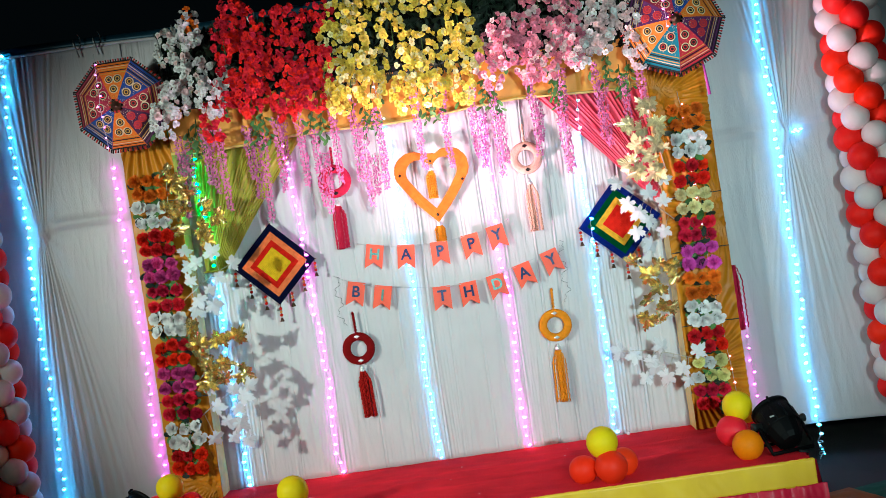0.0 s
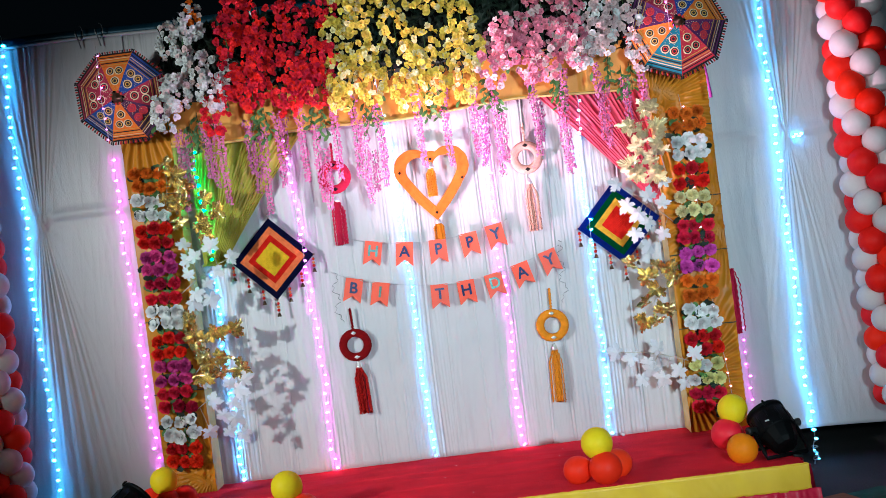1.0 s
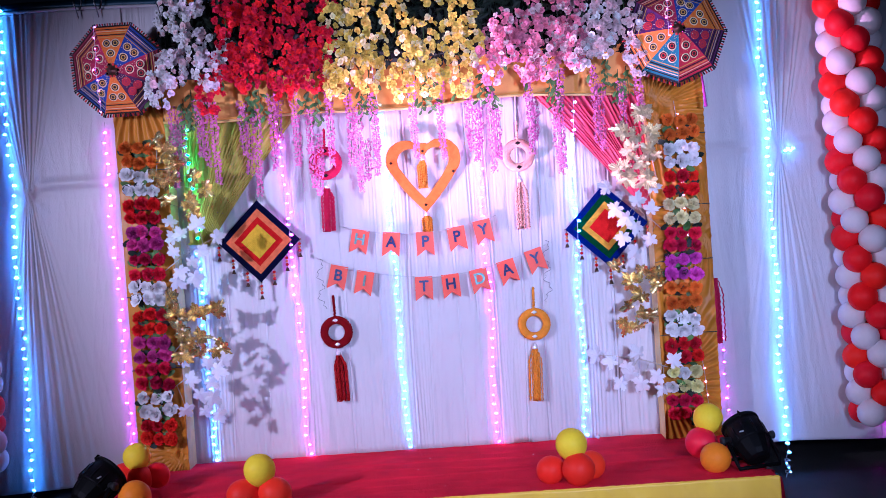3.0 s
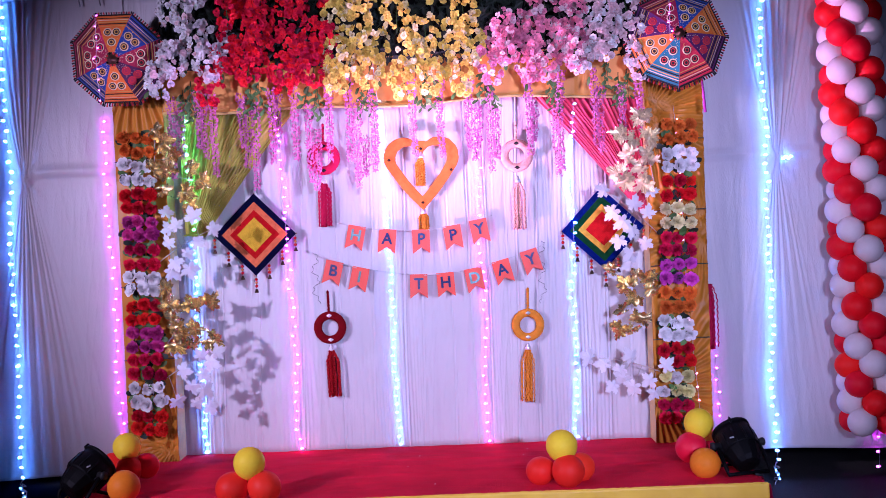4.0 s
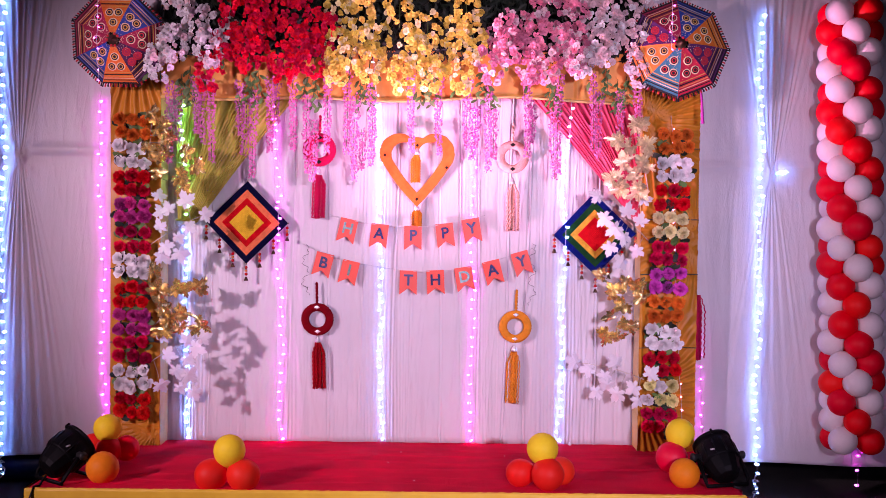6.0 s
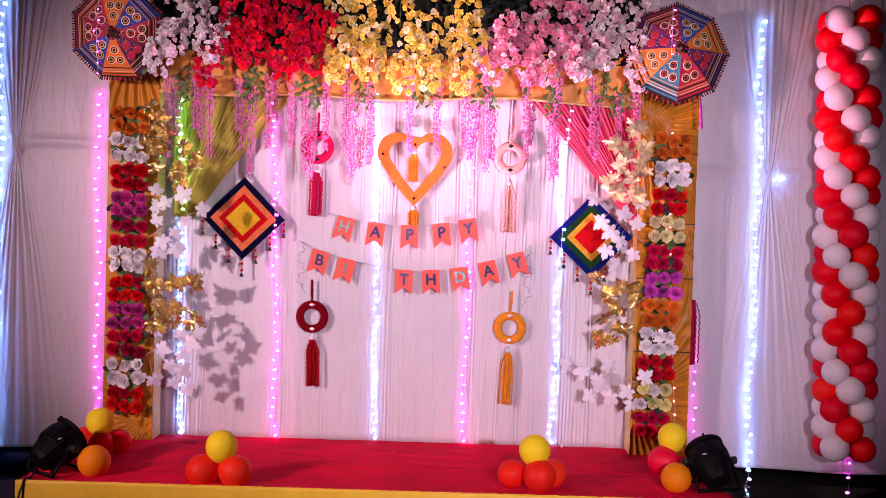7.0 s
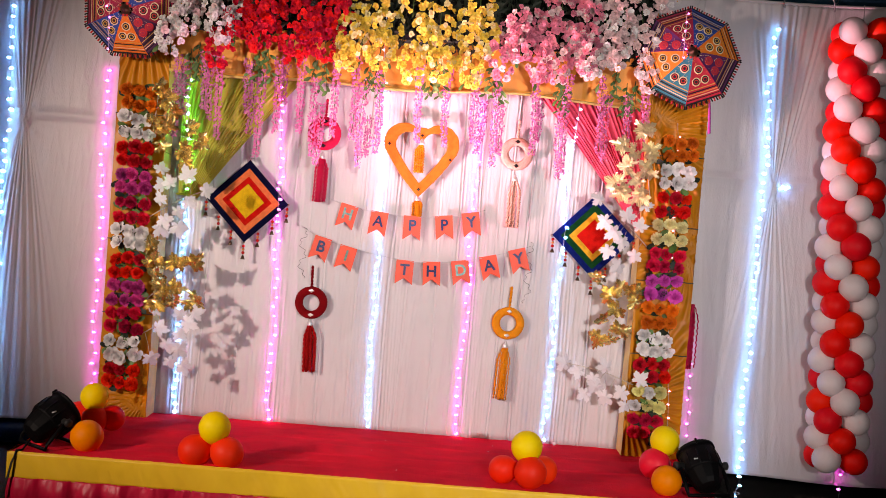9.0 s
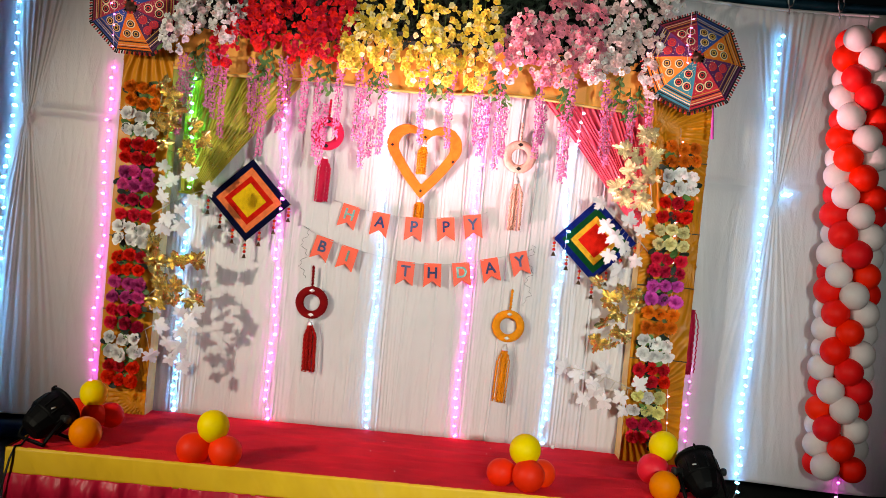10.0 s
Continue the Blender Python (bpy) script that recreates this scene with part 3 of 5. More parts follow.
cluster("one yellow and two scarlet balloons tied together on the carpet", [
    ((-0.872, -1.320, 0.187), 0.084, BAL_YELLOW), ((-0.969, -1.330, 0.055), 0.087, BAL_SCARLET), ((-0.792, -1.340, 0.057), 0.087, BAL_SCARLET)])
cluster("one yellow and three scarlet balloons tied together on the carpet", [
    ((0.780, -1.280, 0.206), 0.084, BAL_YELLOW), ((0.663, -1.250, 0.066), 0.076, BAL_SCARLET), ((0.805, -1.340, 0.081), 0.087, BAL_SCARLET), ((0.888, -1.180, 0.062), 0.078, BAL_SCARLET)])
cluster("yellow, red and orange balloons tied together beside a lamp", [
    ((-1.654, -0.860, 0.207), 0.078, BAL_YELLOW), ((-1.770, -0.760, 0.082), 0.07, BAL_SCARLET), ((-1.640, -0.880, 0.082), 0.076, BAL_SCARLET), ((-1.557, -0.820, 0.082), 0.074, BAL_RED), ((-1.559, -1.260, 0.071), 0.087, BAL_ORANGE)])
cluster("yellow, crimson and orange balloons tied together beside a lamp", [
    ((1.575, -0.980, 0.237), 0.082, BAL_YELLOW), ((1.520, -1.020, 0.109), 0.087, BAL_CRIMSON), ((1.550, -1.220, 0.065), 0.082, BAL_ORANGE)])


def balloon_column(x, y, z0, z1, label, seed, lean=0.0, phase=0.0, turn=math.pi / 4):
    """Rings of four balloons, two red and two white, each ring turned on, so that the colours wind round."""
    r = random.Random(seed)
    ob = thing("balloon_column", label, "balloons", (x, y, z0), "balloon columns")
    step = 0.1208
    n = int((z1 - z0) / step)
    for k in range(n):
        z = k * step
        for j in range(4):
            a = phase + j * math.pi / 2 - k * turn + r.uniform(-0.06, 0.06)
            m = BAL_RED if (j + (k >= 7)) % 2 else BAL_WHITE
            rad = r.uniform(0.082, 0.090)
            q = Vector((0.122 * math.cos(a) + lean * z, 0.115 * math.sin(a), z + r.uniform(-0.010, 0.010)))
            part("balloon", BAL[m.name], None, ob, m=turned(*q, (math.cos(a), math.sin(a), r.uniform(-0.2, 0.2)), r.random() * 6) @ Matrix.Scale(rad, 4))
    bm = bmesh.new()
    add_tube(bm, [(lean * z, 0, z) for z in (-0.16, 0.0, n * step * 0.5, n * step + 0.05)], 0.003, 6)
    part("hanging_line", bm, CLEAR, ob)
    return ob


balloon_column(2.822, -0.215, 0.060, 2.95, "tall column of red and white balloons in front of the side curtain", 5, -0.028, phase=-0.75 * math.pi)
balloon_column(-2.86, -0.24, 0.10, 2.80, "tall column of red and white balloons in front of the side curtain", 6, phase=-0.75 * math.pi)


# ---- stage lamps ----
def par_lamp(at, axis, label):
    ob = thing("stage_lamp", label, "stage lamp", at, "stage lamps")
    ax = Vector(axis).normalized()
    c = Vector((0, 0, 0.145))
    m = turned(*c, ax)
    bm = bmesh.new()
    add_lathe(bm, [(0, -0.150), (0.040, -0.150), (0.062, -0.142), (0.078, -0.118), (0.090, -0.080), (0.098, -0.050)], 12, m)
    part("rear_cap", bm, BLACK, ob, "tapered rear cap", smooth=False)
    bm = bmesh.new()
    add_lathe(bm, [(0.098, -0.050), (0.106, -0.047), (0.106, -0.040), (0.108, -0.010), (0.108, 0.052), (0.101, 0.060), (0.101, 0.082)], 24, m)
    part("housing", bm, BLACK, ob)
    bm = bmesh.new()
    add_lathe(bm, [(0.101, 0.082), (0.108, 0.084), (0.108, 0.098), (0.102, 0.098), (0.099, 0.090), (0, 0.088)], 32, m)
    part("front_rim", bm, BLACK, ob)
    wear = random.Random(int(at[0] * 50))
    for k in range(16):
        bm = bmesh.new()
        add_box(bm, (wear.uniform(0.002, 0.009), 0.0008, wear.uniform(0.001, 0.004)), bevel=0.0003)
        part("paint_chip", bm, CLEAR, ob, "bare metal where the paint is worn", m=m @ Matrix.Rotation(-1.57 + wear.gauss(0, 0.45), 4, "Z") @ Matrix.Translation((0.1064, 0, -0.044 + wear.uniform(-0.002, 0.004))) @ Matrix.Rotation(math.pi / 2, 4, "Z"))
    for k in range(12):
        a = k * math.tau / 12
        bm = bmesh.new()
        add_box(bm, (0.008, 0.010, 0.088), (0, 0, 0), bevel=0.002)
        part("cooling_fin", bm, BLACK, ob, m=m @ Matrix.Rotation(a, 4, "Z") @ Matrix.Translation((0.1075, 0, 0.004)))
    bm = bmesh.new()
    add_box(bm, (0.040, 0.004, 0.014), bevel=0.001)
    part("display", bm, LED_DISPLAY, ob, "small red number display", m=m @ Matrix.Rotation(-1.57, 4, "Z") @ Matrix.Translation((0.071, 0, -0.132)) @ Matrix.Rotation(math.pi / 2, 4, "Z") @ Matrix.Rotation(0.75, 4, "X"))
    for k in range(2):
        bm = bmesh.new()
        add_box(bm, (0.016, 0.012, 0.035), (0, 0, 0), bevel=0.004)
        part("filter_clip", bm, BLACK, ob, m=m @ Matrix.Rotation(1.2 + k * math.pi, 4, "Z") @ Matrix.Translation((0.109, 0, 0.092)))
    bm = bmesh.new()
    add_lathe(bm, [(0, 0.0915), (0.098, 0.0915)], 32, m)
    part("lens", bm, LENS, ob, "dark glass lens")
    out = Vector((0, -1, 0)) - ax * (-ax.y)
    out = (out.normalized() + Vector((0, 0, -0.15))).normalized()
    for k, wd in enumerate((0.022,)):
        bm = bmesh.new()
        add_box(bm, (wd, 0.007, 0.003), (0, 0, 0))
        part("printed_bar", bm, CLEAR, ob, "small pale printed bar", m=turned(*(c - ax * 0.005 + out * 0.1095 + ax.cross(out) * (0.026 * (k - 1))), out, 0.3))
    side = ax.cross(Vector((0, 0, 1))).normalized()
    flat = Vector((ax.x, ax.y, 0)).normalized()
    for s, foot in ((1, 0.10), (-1, -0.11)):
        bm = bmesh.new()
        p0, p1 = c + side * 0.126, c - side * 0.126
        low = Vector((0, 0, 0.012))
        pts = [p0, low + side * 0.126 + flat * foot * 0.9 + Vector((0, 0, 0.03)), low + side * 0.120 + flat * foot, low - side * 0.120 + flat * foot, low - side * 0.126 + flat * foot * 0.9 + Vector((0, 0, 0.03)), p1]
        add_tube(bm, pts, 0.011, 6)
        part("bracket", bm, BLACK, ob, "folded black steel bracket")
    for s in (1, -1):
        bm = bmesh.new()
        add_lathe(bm, [(0, 0.105), (0.018, 0.105), (0.018, 0.140), (0.022, 0.142), (0.022, 0.157), (0, 0.157)], 14, turned(*c, side * s))
        part("clamp_knob", bm, RUBBER, ob)
    return ob


par_lamp((-1.760, -1.220, -0.021)[:2] + (0.0,), (0.50, 0.62, 0.48), "black LED stage lamp tilted up on a folding bracket")
par_lamp((1.747, -1.140, -0.019)[:2] + (0.0,), (-0.20, 0.72, 0.62), "black LED stage lamp tilted up on a folding bracket")
bm = bmesh.new()
add_tube(bm, [(-1.846, -1.300, 0.036), (-1.860, -1.360, -0.003), (-1.86, -1.44, 0.012), (-1.875, -1.462, -0.05), (-1.90, -1.48, -0.20), (-1.96, -1.50, -0.34), (-2.2, -1.6, -0.352), (-2.8, -1.4, -0.352)], 0.006, 6)
tagged(part("power_cable", bm, RUBBER), "black power cable running down the stage edge", "cable")
bm = bmesh.new()
add_tube(bm, [(1.80, -1.28, 0.012), (1.84, -1.26, 0.0), (1.87, -1.2, -0.12), (1.90, -1.22, -0.30), (2.0, -1.35, -0.352), (2.15, -1.5, -0.352), (2.05, -1.66, -0.352), (1.93, -1.58, -0.352)], 0.008, 6)
tagged(part("power_cable", bm, RUBBER), "black power cable coiled on the ground beside the stage", "cable")


# ---- hanging ornaments ----
def yarn(name, colour):
    return mat(name, colour, 0.9, spec=0.06, var=0.35, scale=40, bump=0.8, bscale=240)


Y_NAVY, Y_CORAL, Y_RED, Y_MUSTARD = yarn("navy_yarn", (0.004, 0.005, 0.030)), yarn("coral_yarn", (0.80, 0.22, 0.08)), yarn("red_yarn", (0.58, 0.012, 0.010)), yarn("mustard_yarn", (0.66, 0.42, 0.02))
Y_BLUE, Y_GREEN, Y_YELLOW = yarn("blue_yarn", (0.006, 0.016, 0.17)), yarn("green_yarn", (0.008, 0.07, 0.02)), yarn("yellow_yarn", (0.78, 0.48, 0.05))
Y_MAROON, Y_ORANGE, Y_PEACH, Y_ROSE = yarn("maroon_yarn", (0.17, 0.003, 0.006)), yarn("orange_yarn", (0.80, 0.27, 0.02)), yarn("peach_yarn", (0.80, 0.42, 0.34)), yarn("rose_yarn", (0.55, 0.015, 0.07))
Y_AMBER = yarn("amber_felt", (0.64, 0.165, 0.025))
BEAD_RED, BEAD_GOLD, BELL = mat("red_bead", (0.45, 0.01, 0.01), 0.25), mat("amber_bead", (0.6, 0.22, 0.06), 0.25), mat("brass_bell", (0.10, 0.06, 0.035), 0.35, metal=0.8)
SILVER = mat("silver_foil", (0.86, 0.86, 0.88), 0.42, metal=0.85, var=0.2, scale=60, bump=0.4)
MIRROR = mat("mirror_chip", (0.8, 0.8, 0.8), 0.06, metal=1.0, var=0.05, bump=0)
DARK_GEM = mat("dark_stone", (0.02, 0.015, 0.015), 0.15, var=0.2)
STICK = mat("bamboo_stick", (0.3, 0.2, 0.09), 0.6)


def kite(at, half, colours, label, tilt=0.0):
    ob = thing("yarn_kite", label, "wall hanging", at, "yarn kites")
    ob.rotation_euler = (0, tilt, 0)
    rings = [1.0, 0.80, 0.60, 0.42, 0.0]
    names = ["outer_band", "second_band", "third_band", "centre"]
    for i, (m, nm) in enumerate(zip(colours, names)):
        a, b = half * rings[i], half * rings[i + 1]
        bm = bmesh.new()
        n = 9
        for q in range(4):
            d0, d1 = Vector((math.cos(q * math.pi / 2), 0, math.sin(q * math.pi / 2))), Vector((math.cos((q + 1) * math.pi / 2), 0, math.sin((q + 1) * math.pi / 2)))
            for k in range(n):
                r0, r1 = a + (b - a) * k / n, a + (b - a) * (k + 1) / n
                rm = (r0 + r1) / 2
                vs = []
                for r, dy in ((r0, 0.0), (rm, -0.0022), (r1, 0.0)):
                    yb = -0.012 + 0.012 * r / half + dy - 0.001 * i
                    vs.append((bm.verts.new(d0 * r + Vector((0, yb, 0))), bm.verts.new(d1 * r + Vector((0, yb, 0)))))
                for (p, s), (p2, s2) in zip(vs, vs[1:]):
                    if (p.co - p2.co).length > 1e-6:
                        try:
                            bm.faces.new((p, s, s2, p2))
                        except ValueError:
                            pass
        bmesh.ops.remove_doubles(bm, verts=bm.verts[:], dist=1e-5)
        part(nm, bm, m, ob, smooth=False)
    bm = bmesh.new()
    bk = [bm.verts.new((half * math.cos(q * math.pi / 2), 0.006, half * math.sin(q * math.pi / 2))) for q in range(4)]
    bm.faces.new(bk)
    part("backing", bm, colours[0], ob)
    for q in range(2):
        bm = bmesh.new()
        d = Vector((1, 0, 0)) if q else Vector((0, 0, 1))
        add_tube(bm, [d * -half * 1.02 + Vector((0, 0.008, 0)), d * half * 1.02 + Vector((0, 0.008, 0))], 0.005, 6)
        part("stick", bm, STICK, ob)
    bm = bmesh.new()
    add_tube(bm, [(0.010 * math.sin(a), 0, half * 1.03 + 0.010 - 0.010 * math.cos(a)) for a in [k * 0.6 for k in range(11)]], 0.002, 4)
    part("hanging_loop", bm, STEEL, ob)
    for k in range(7):
        s = (k - 3) / 3
        x, z = s * half * 0.98, -half * (1 - abs(s) * 0.98) - 0.004
        tas = new("bead_tassel")
        tas.parent = ob
        tas.location = (x, -0.004, z)
        tas.rotation_euler = (0, -tilt, 0)
        for j, (r, mm) in enumerate(((0.010, BEAD_RED), (0.009, BEAD_GOLD), (0.0105, BEAD_RED))):
            bm = bmesh.new()
            bmesh.ops.create_icosphere(bm, subdivisions=2, radius=r, matrix=Matrix.Translation((0, 0, -0.020 - j * 0.021)))
            part("bead", bm, mm, tas)
        bm = bmesh.new()
        add_lathe(bm, [(0, -0.078), (0.006, -0.080), (0.011, -0.094), (0.015, -0.104), (0.013, -0.104), (0, -0.098)], 10)
        add_tube(bm, [(0, 0, 0.004), (0, 0, -0.08)], 0.0012, 4)
        part("bell", bm, BELL, tas)
    return ob


kite((-1.006, -0.090, 1.375), 0.262, [Y_NAVY, Y_CORAL, Y_RED, Y_MUSTARD], "diamond yarn kite in navy, coral, red and mustard with bead tassels", 0.01)
kite((1.206, -0.090, 1.325), 0.262, [Y_BLUE, Y_GREEN, Y_YELLOW, Y_RED], "diamond yarn kite in blue, green, yellow and red with bead tassels", -0.03)


def tassel(parent, at, length, width, material, label="", cap=True):
    """A tassel of many twisted threads under a silver cap."""
    t = new("tassel")
    t.parent = parent
    t.location = at
    r = random.Random(int(length * 1e4))
    bm = bmesh.new()
    for k in range(26):
        a, rr = r.random() * math.tau, width * math.sqrt(r.random()) * 0.5
        e = r.uniform(1.1, 1.7)
        nn = 30
        cut = r.uniform(0.975, 1.01)
        pts = [(rr * math.cos(a) * (0.4 + (e - 0.4) * min(1, j / 7)) + 0.0040 * math.sin(j * 2.2 + k), rr * math.sin(a) * 0.6 + 0.0035 * math.cos(j * 2.2 + k), -0.02 - (length - 0.02) * j / nn * cut) for j in range(nn + 1)]
        add_tube(bm, pts, 0.0040, 4)
    part("thread_skirt", bm, material, t, label)
    if cap:
        bm = bmesh.new()
        add_lathe(bm, [(0, 0.018), (0.008, 0.014), (0.007, 0.006), (0.016, -0.004), (0.020, -0.022), (0.017, -0.026), (0, -0.02)], 14)
        part("silver_cap", bm, SILVER, t)


def ring_ornament(at, r_out, r_in, material, drop, gap, strap, label, chip, lean=0.0, thread=None):
    ob = thing("ring_ornament", label, "wall hanging", at, "ring ornaments")
    ob.rotation_euler = (0, lean, 0)
    bm = bmesh.new()
    seg, mid, half = 72, (r_out + r_in) / 2, (r_out - r_in) / 2
    rings = []
    for k in range(seg):
        a = k * math.tau / seg
        wob = 1 + 0.022 * (k % 2) + 0.015 * noise.noise(Vector((a * 3, r_out * 30, 0)))
        rings.append([bm.verts.new(((mid + half * math.cos(b)) * wob * math.cos(a), 0.013 * math.sin(b), (mid + half * math.cos(b)) * wob * math.sin(a))) for b in [j * math.tau / 10 for j in range(10)]])
    for k in range(seg):
        p, q = rings[k], rings[(k + 1) % seg]
        for j in range(10):
            bm.faces.new((p[j], p[(j + 1) % 10], q[(j + 1) % 10], q[j]))
    part("wrapped_ring", bm, material, ob)
    bm = bmesh.new()
    for s in (-1, 1):
        add_tube(bm, [(s * 0.005 * math.cos(j * 1.5), -0.004 * math.sin(j * 1.5), r_out * 0.95 + strap * j / 14) for j in range(15)], 0.0055, 5)
    part("twisted_strap", bm, material, ob)
    for z in (mid, -mid):
        bm = bmesh.new()
        add_lathe(bm, [(0, 0.006), (0.008, 0.004), (0.013, 0)], 4, turned(0, -0.014, z, (0, -1, 0), math.pi / 2) @ Matrix.Diagonal((1, 1.5, 1, 1)))
        part("stone", bm, chip, ob)
    tassel(ob, (0, -0.004, -r_out - gap), drop, 0.066, thread or material)
    return ob


ring_ornament((-0.552, -0.060, 1.843), 0.105, 0.050, Y_ROSE, 0.30, 0.03, 0.12, "rose red wrapped ring with twin rose tassels", DARK_GEM, 0.02)
ring_ornament((0.679, -0.060, 1.811), 0.103, 0.050, Y_PEACH, 0.32, 0.045, 0.12, "pale peach wrapped ring with a long peach tassel", DARK_GEM, 0.0)
ring_ornament((-0.557, -0.050, 0.760), 0.103, 0.052, Y_MAROON, 0.32, 0.02, 0.14, "dark maroon wrapped ring with a deep red tassel", SILVER, -0.03, yarn("deep_red_yarn", (0.36, 0.008, 0.010)))
ring_ornament((0.711, -0.050, 0.727), 0.103, 0.052, Y_ORANGE, 0.36, 0.03, 0.14, "orange wrapped ring with a long orange tassel", SILVER, 0.03)


def heart_ornament(at, label):
    """A flat felt heart: round lobes and straight flanks, a shallow outer notch and a deep inner one."""
    ob = thing("heart_ornament", label, "wall hanging", at)
    n = 128

    def reach(ang, lobe_x, lobe_z, lobe_r, tip, fill):
        """How far the heart's edge lies from its middle at this angle."""
        dx, dz, far = math.cos(ang), math.sin(ang), 0.0
        span = math.hypot(lobe_x, lobe_z - tip)
        half = math.atan2(lobe_x, lobe_z - tip) + math.asin(lobe_r / span)
        touch = tip + math.sqrt(span * span - lobe_r * lobe_r) * math.cos(half)
        for k in range(20, 300):
            x, z = abs(dx * k * 0.001), dz * k * 0.001
            round_part = math.hypot(x - lobe_x, z - lobe_z) < lobe_r or math.hypot(x, z - 0.085) < fill
            flank = tip < z < touch and x < (z - tip) * math.tan(half) + 0.10 * lobe_r * math.sin(math.pi * (z - tip) / (touch - tip)) or touch <= z < lobe_z + 0.02 and x < lobe_x
            if round_part or flank:
                far = k * 0.001
        return far
    bm = bmesh.new()
    rows = []
    for k in range(n):
        ang = -math.pi / 2 + k * math.tau / n
        d = Vector((math.cos(ang), 0, math.sin(ang)))
        fuzz = 1 + 0.012 * noise.noise(Vector((math.cos(ang) * 9, math.sin(ang) * 9, 3)))
        p, inn = d * reach(ang, 0.115, 0.070, 0.125, -0.272, 0.088) * fuzz, d * reach(ang, 0.084, 0.060, 0.080, -0.182, 0.0) * fuzz
        rows.append([bm.verts.new(q) for q in (p, p + Vector((0, -0.009, 0)), p.lerp(inn, 0.06) + Vector((0, -0.011, 0)), p.lerp(inn, 0.5) + Vector((0, -0.0125, 0)), p.lerp(inn, 0.94) + Vector((0, -0.011, 0)), inn + Vector((0, -0.009, 0)), inn)])
    for k in range(n):
        p, q = rows[k], rows[(k + 1) % n]
        for j in range(6):
            bm.faces.new((p[j], q[j], q[j + 1], p[j + 1]))
        bm.faces.new((p[6], q[6], q[0], p[0]))
    bmesh.ops.recalc_face_normals(bm, faces=bm.faces[:])
    part("felt_heart", bm, Y_AMBER, ob, smooth=False)
    for x, z in ((0.0, 0.120), (-0.205, 0.055), (0.188, -0.02), (0.0, -0.222)):
        bm = bmesh.new()
        add_lathe(bm, [(0, 0.005), (0.007, 0.003), (0.011, 0)], 4, turned(x, -0.016, z, (0, -1, 0)))
        part("stone", bm, DARK_GEM, ob)
    tassel(ob, (0, -0.02, 0.085), 0.20, 0.05, Y_ORANGE)
    tassel(ob, (0, 0.022, -0.268), 0.13, 0.05, Y_ORANGE)
    return ob


heart_ornament((0.071, -0.060, 1.758), "orange felt heart outline with tassels")

# ---- bunting ----
FLAG = mat("coral_card", (0.80, 0.10, 0.055), 0.5, var=0.12, scale=10, bump=0.05)
FOIL = mat("holographic_foil", (0.018, 0.028, 0.11), 0.42, metal=0.2, var=0.8, scale=55, bump=0.5, bscale=40)
FOIL2 = mat("light_holographic_foil", (0.14, 0.24, 0.22), 0.4, metal=0.3, var=0.7, scale=55, bump=0.5, bscale=40)


def letter_mesh(ch, material):
    cu = bpy.data.curves.new("letter", "FONT")
    cu.body, cu.size, cu.extrude, cu.align_x, cu.align_y, cu.offset = ch, 0.098, 0.0008, "CENTER", "CENTER", 0.0022
    tmp = bpy.data.objects.new("letter", cu)
    scene.collection.objects.link(tmp)
    bpy.context.view_layer.update()
    me = bpy.data.meshes.new_from_object(tmp.evaluated_get(bpy.context.evaluated_depsgraph_get()))
    bpy.data.objects.remove(tmp)
    me.materials.clear()
    me.materials.append(material)
    return me


def bunting(flags, ends, label):
    """flags: letter, place of the flag's top middle, lean."""
    origin = Vector(flags[0][1])
    ob = thing("bunting", label, "bunting", origin, "birthday bunting")
    pts = [Vector(ends[0])] + [Vector(p) for _, p, _, _ in flags] + [Vector(ends[1])]
    fine = []
    for a, b in zip(pts, pts[1:]):
        for k in range(5):
            p = a.lerp(b, k / 5)
            p.z -= 0.006 * math.sin(math.pi * k / 5)
            fine.append(p - origin)
    fine.append(pts[-1] - origin)
    bm = bmesh.new()
    add_tube(bm, fine, 0.0018, 4)
    part("string", bm, CLEAR, ob)
    for i, (ch, p, lean, foil) in enumerate(flags):
        w, h, notch = 0.056, 0.150, 0.040
        bm = bmesh.new()
        outline = [(-w, 0.004), (w, 0.004), (w, -h), (0, -h + notch), (-w, -h)]
        cols = []
        for y in (0, 0.0016):
            cols.append([bm.verts.new((x, y - 0.004 - 0.006 * abs(z / h), z)) for x, z in outline])
        bm.faces.new(cols[0])
        bm.faces.new(list(reversed(cols[1])))
        for k in range(5):
            bm.faces.new((cols[0][k], cols[1][k], cols[1][(k + 1) % 5], cols[0][(k + 1) % 5]))
        bmesh.ops.recalc_face_normals(bm, faces=bm.faces[:])
        m = Matrix.Translation(Vector(p) - origin) @ Matrix.Rotation(lean, 4, "Y") @ Matrix.Rotation(0.10 * (-1) ** i, 4, "Z")
        fl = part("flag", bm, FLAG, ob, m=m, smooth=False)
        part("letter", letter_mesh(ch, foil), None, fl, m=pose(0, -0.0110, -0.060, 88, 0, 0))
    return ob


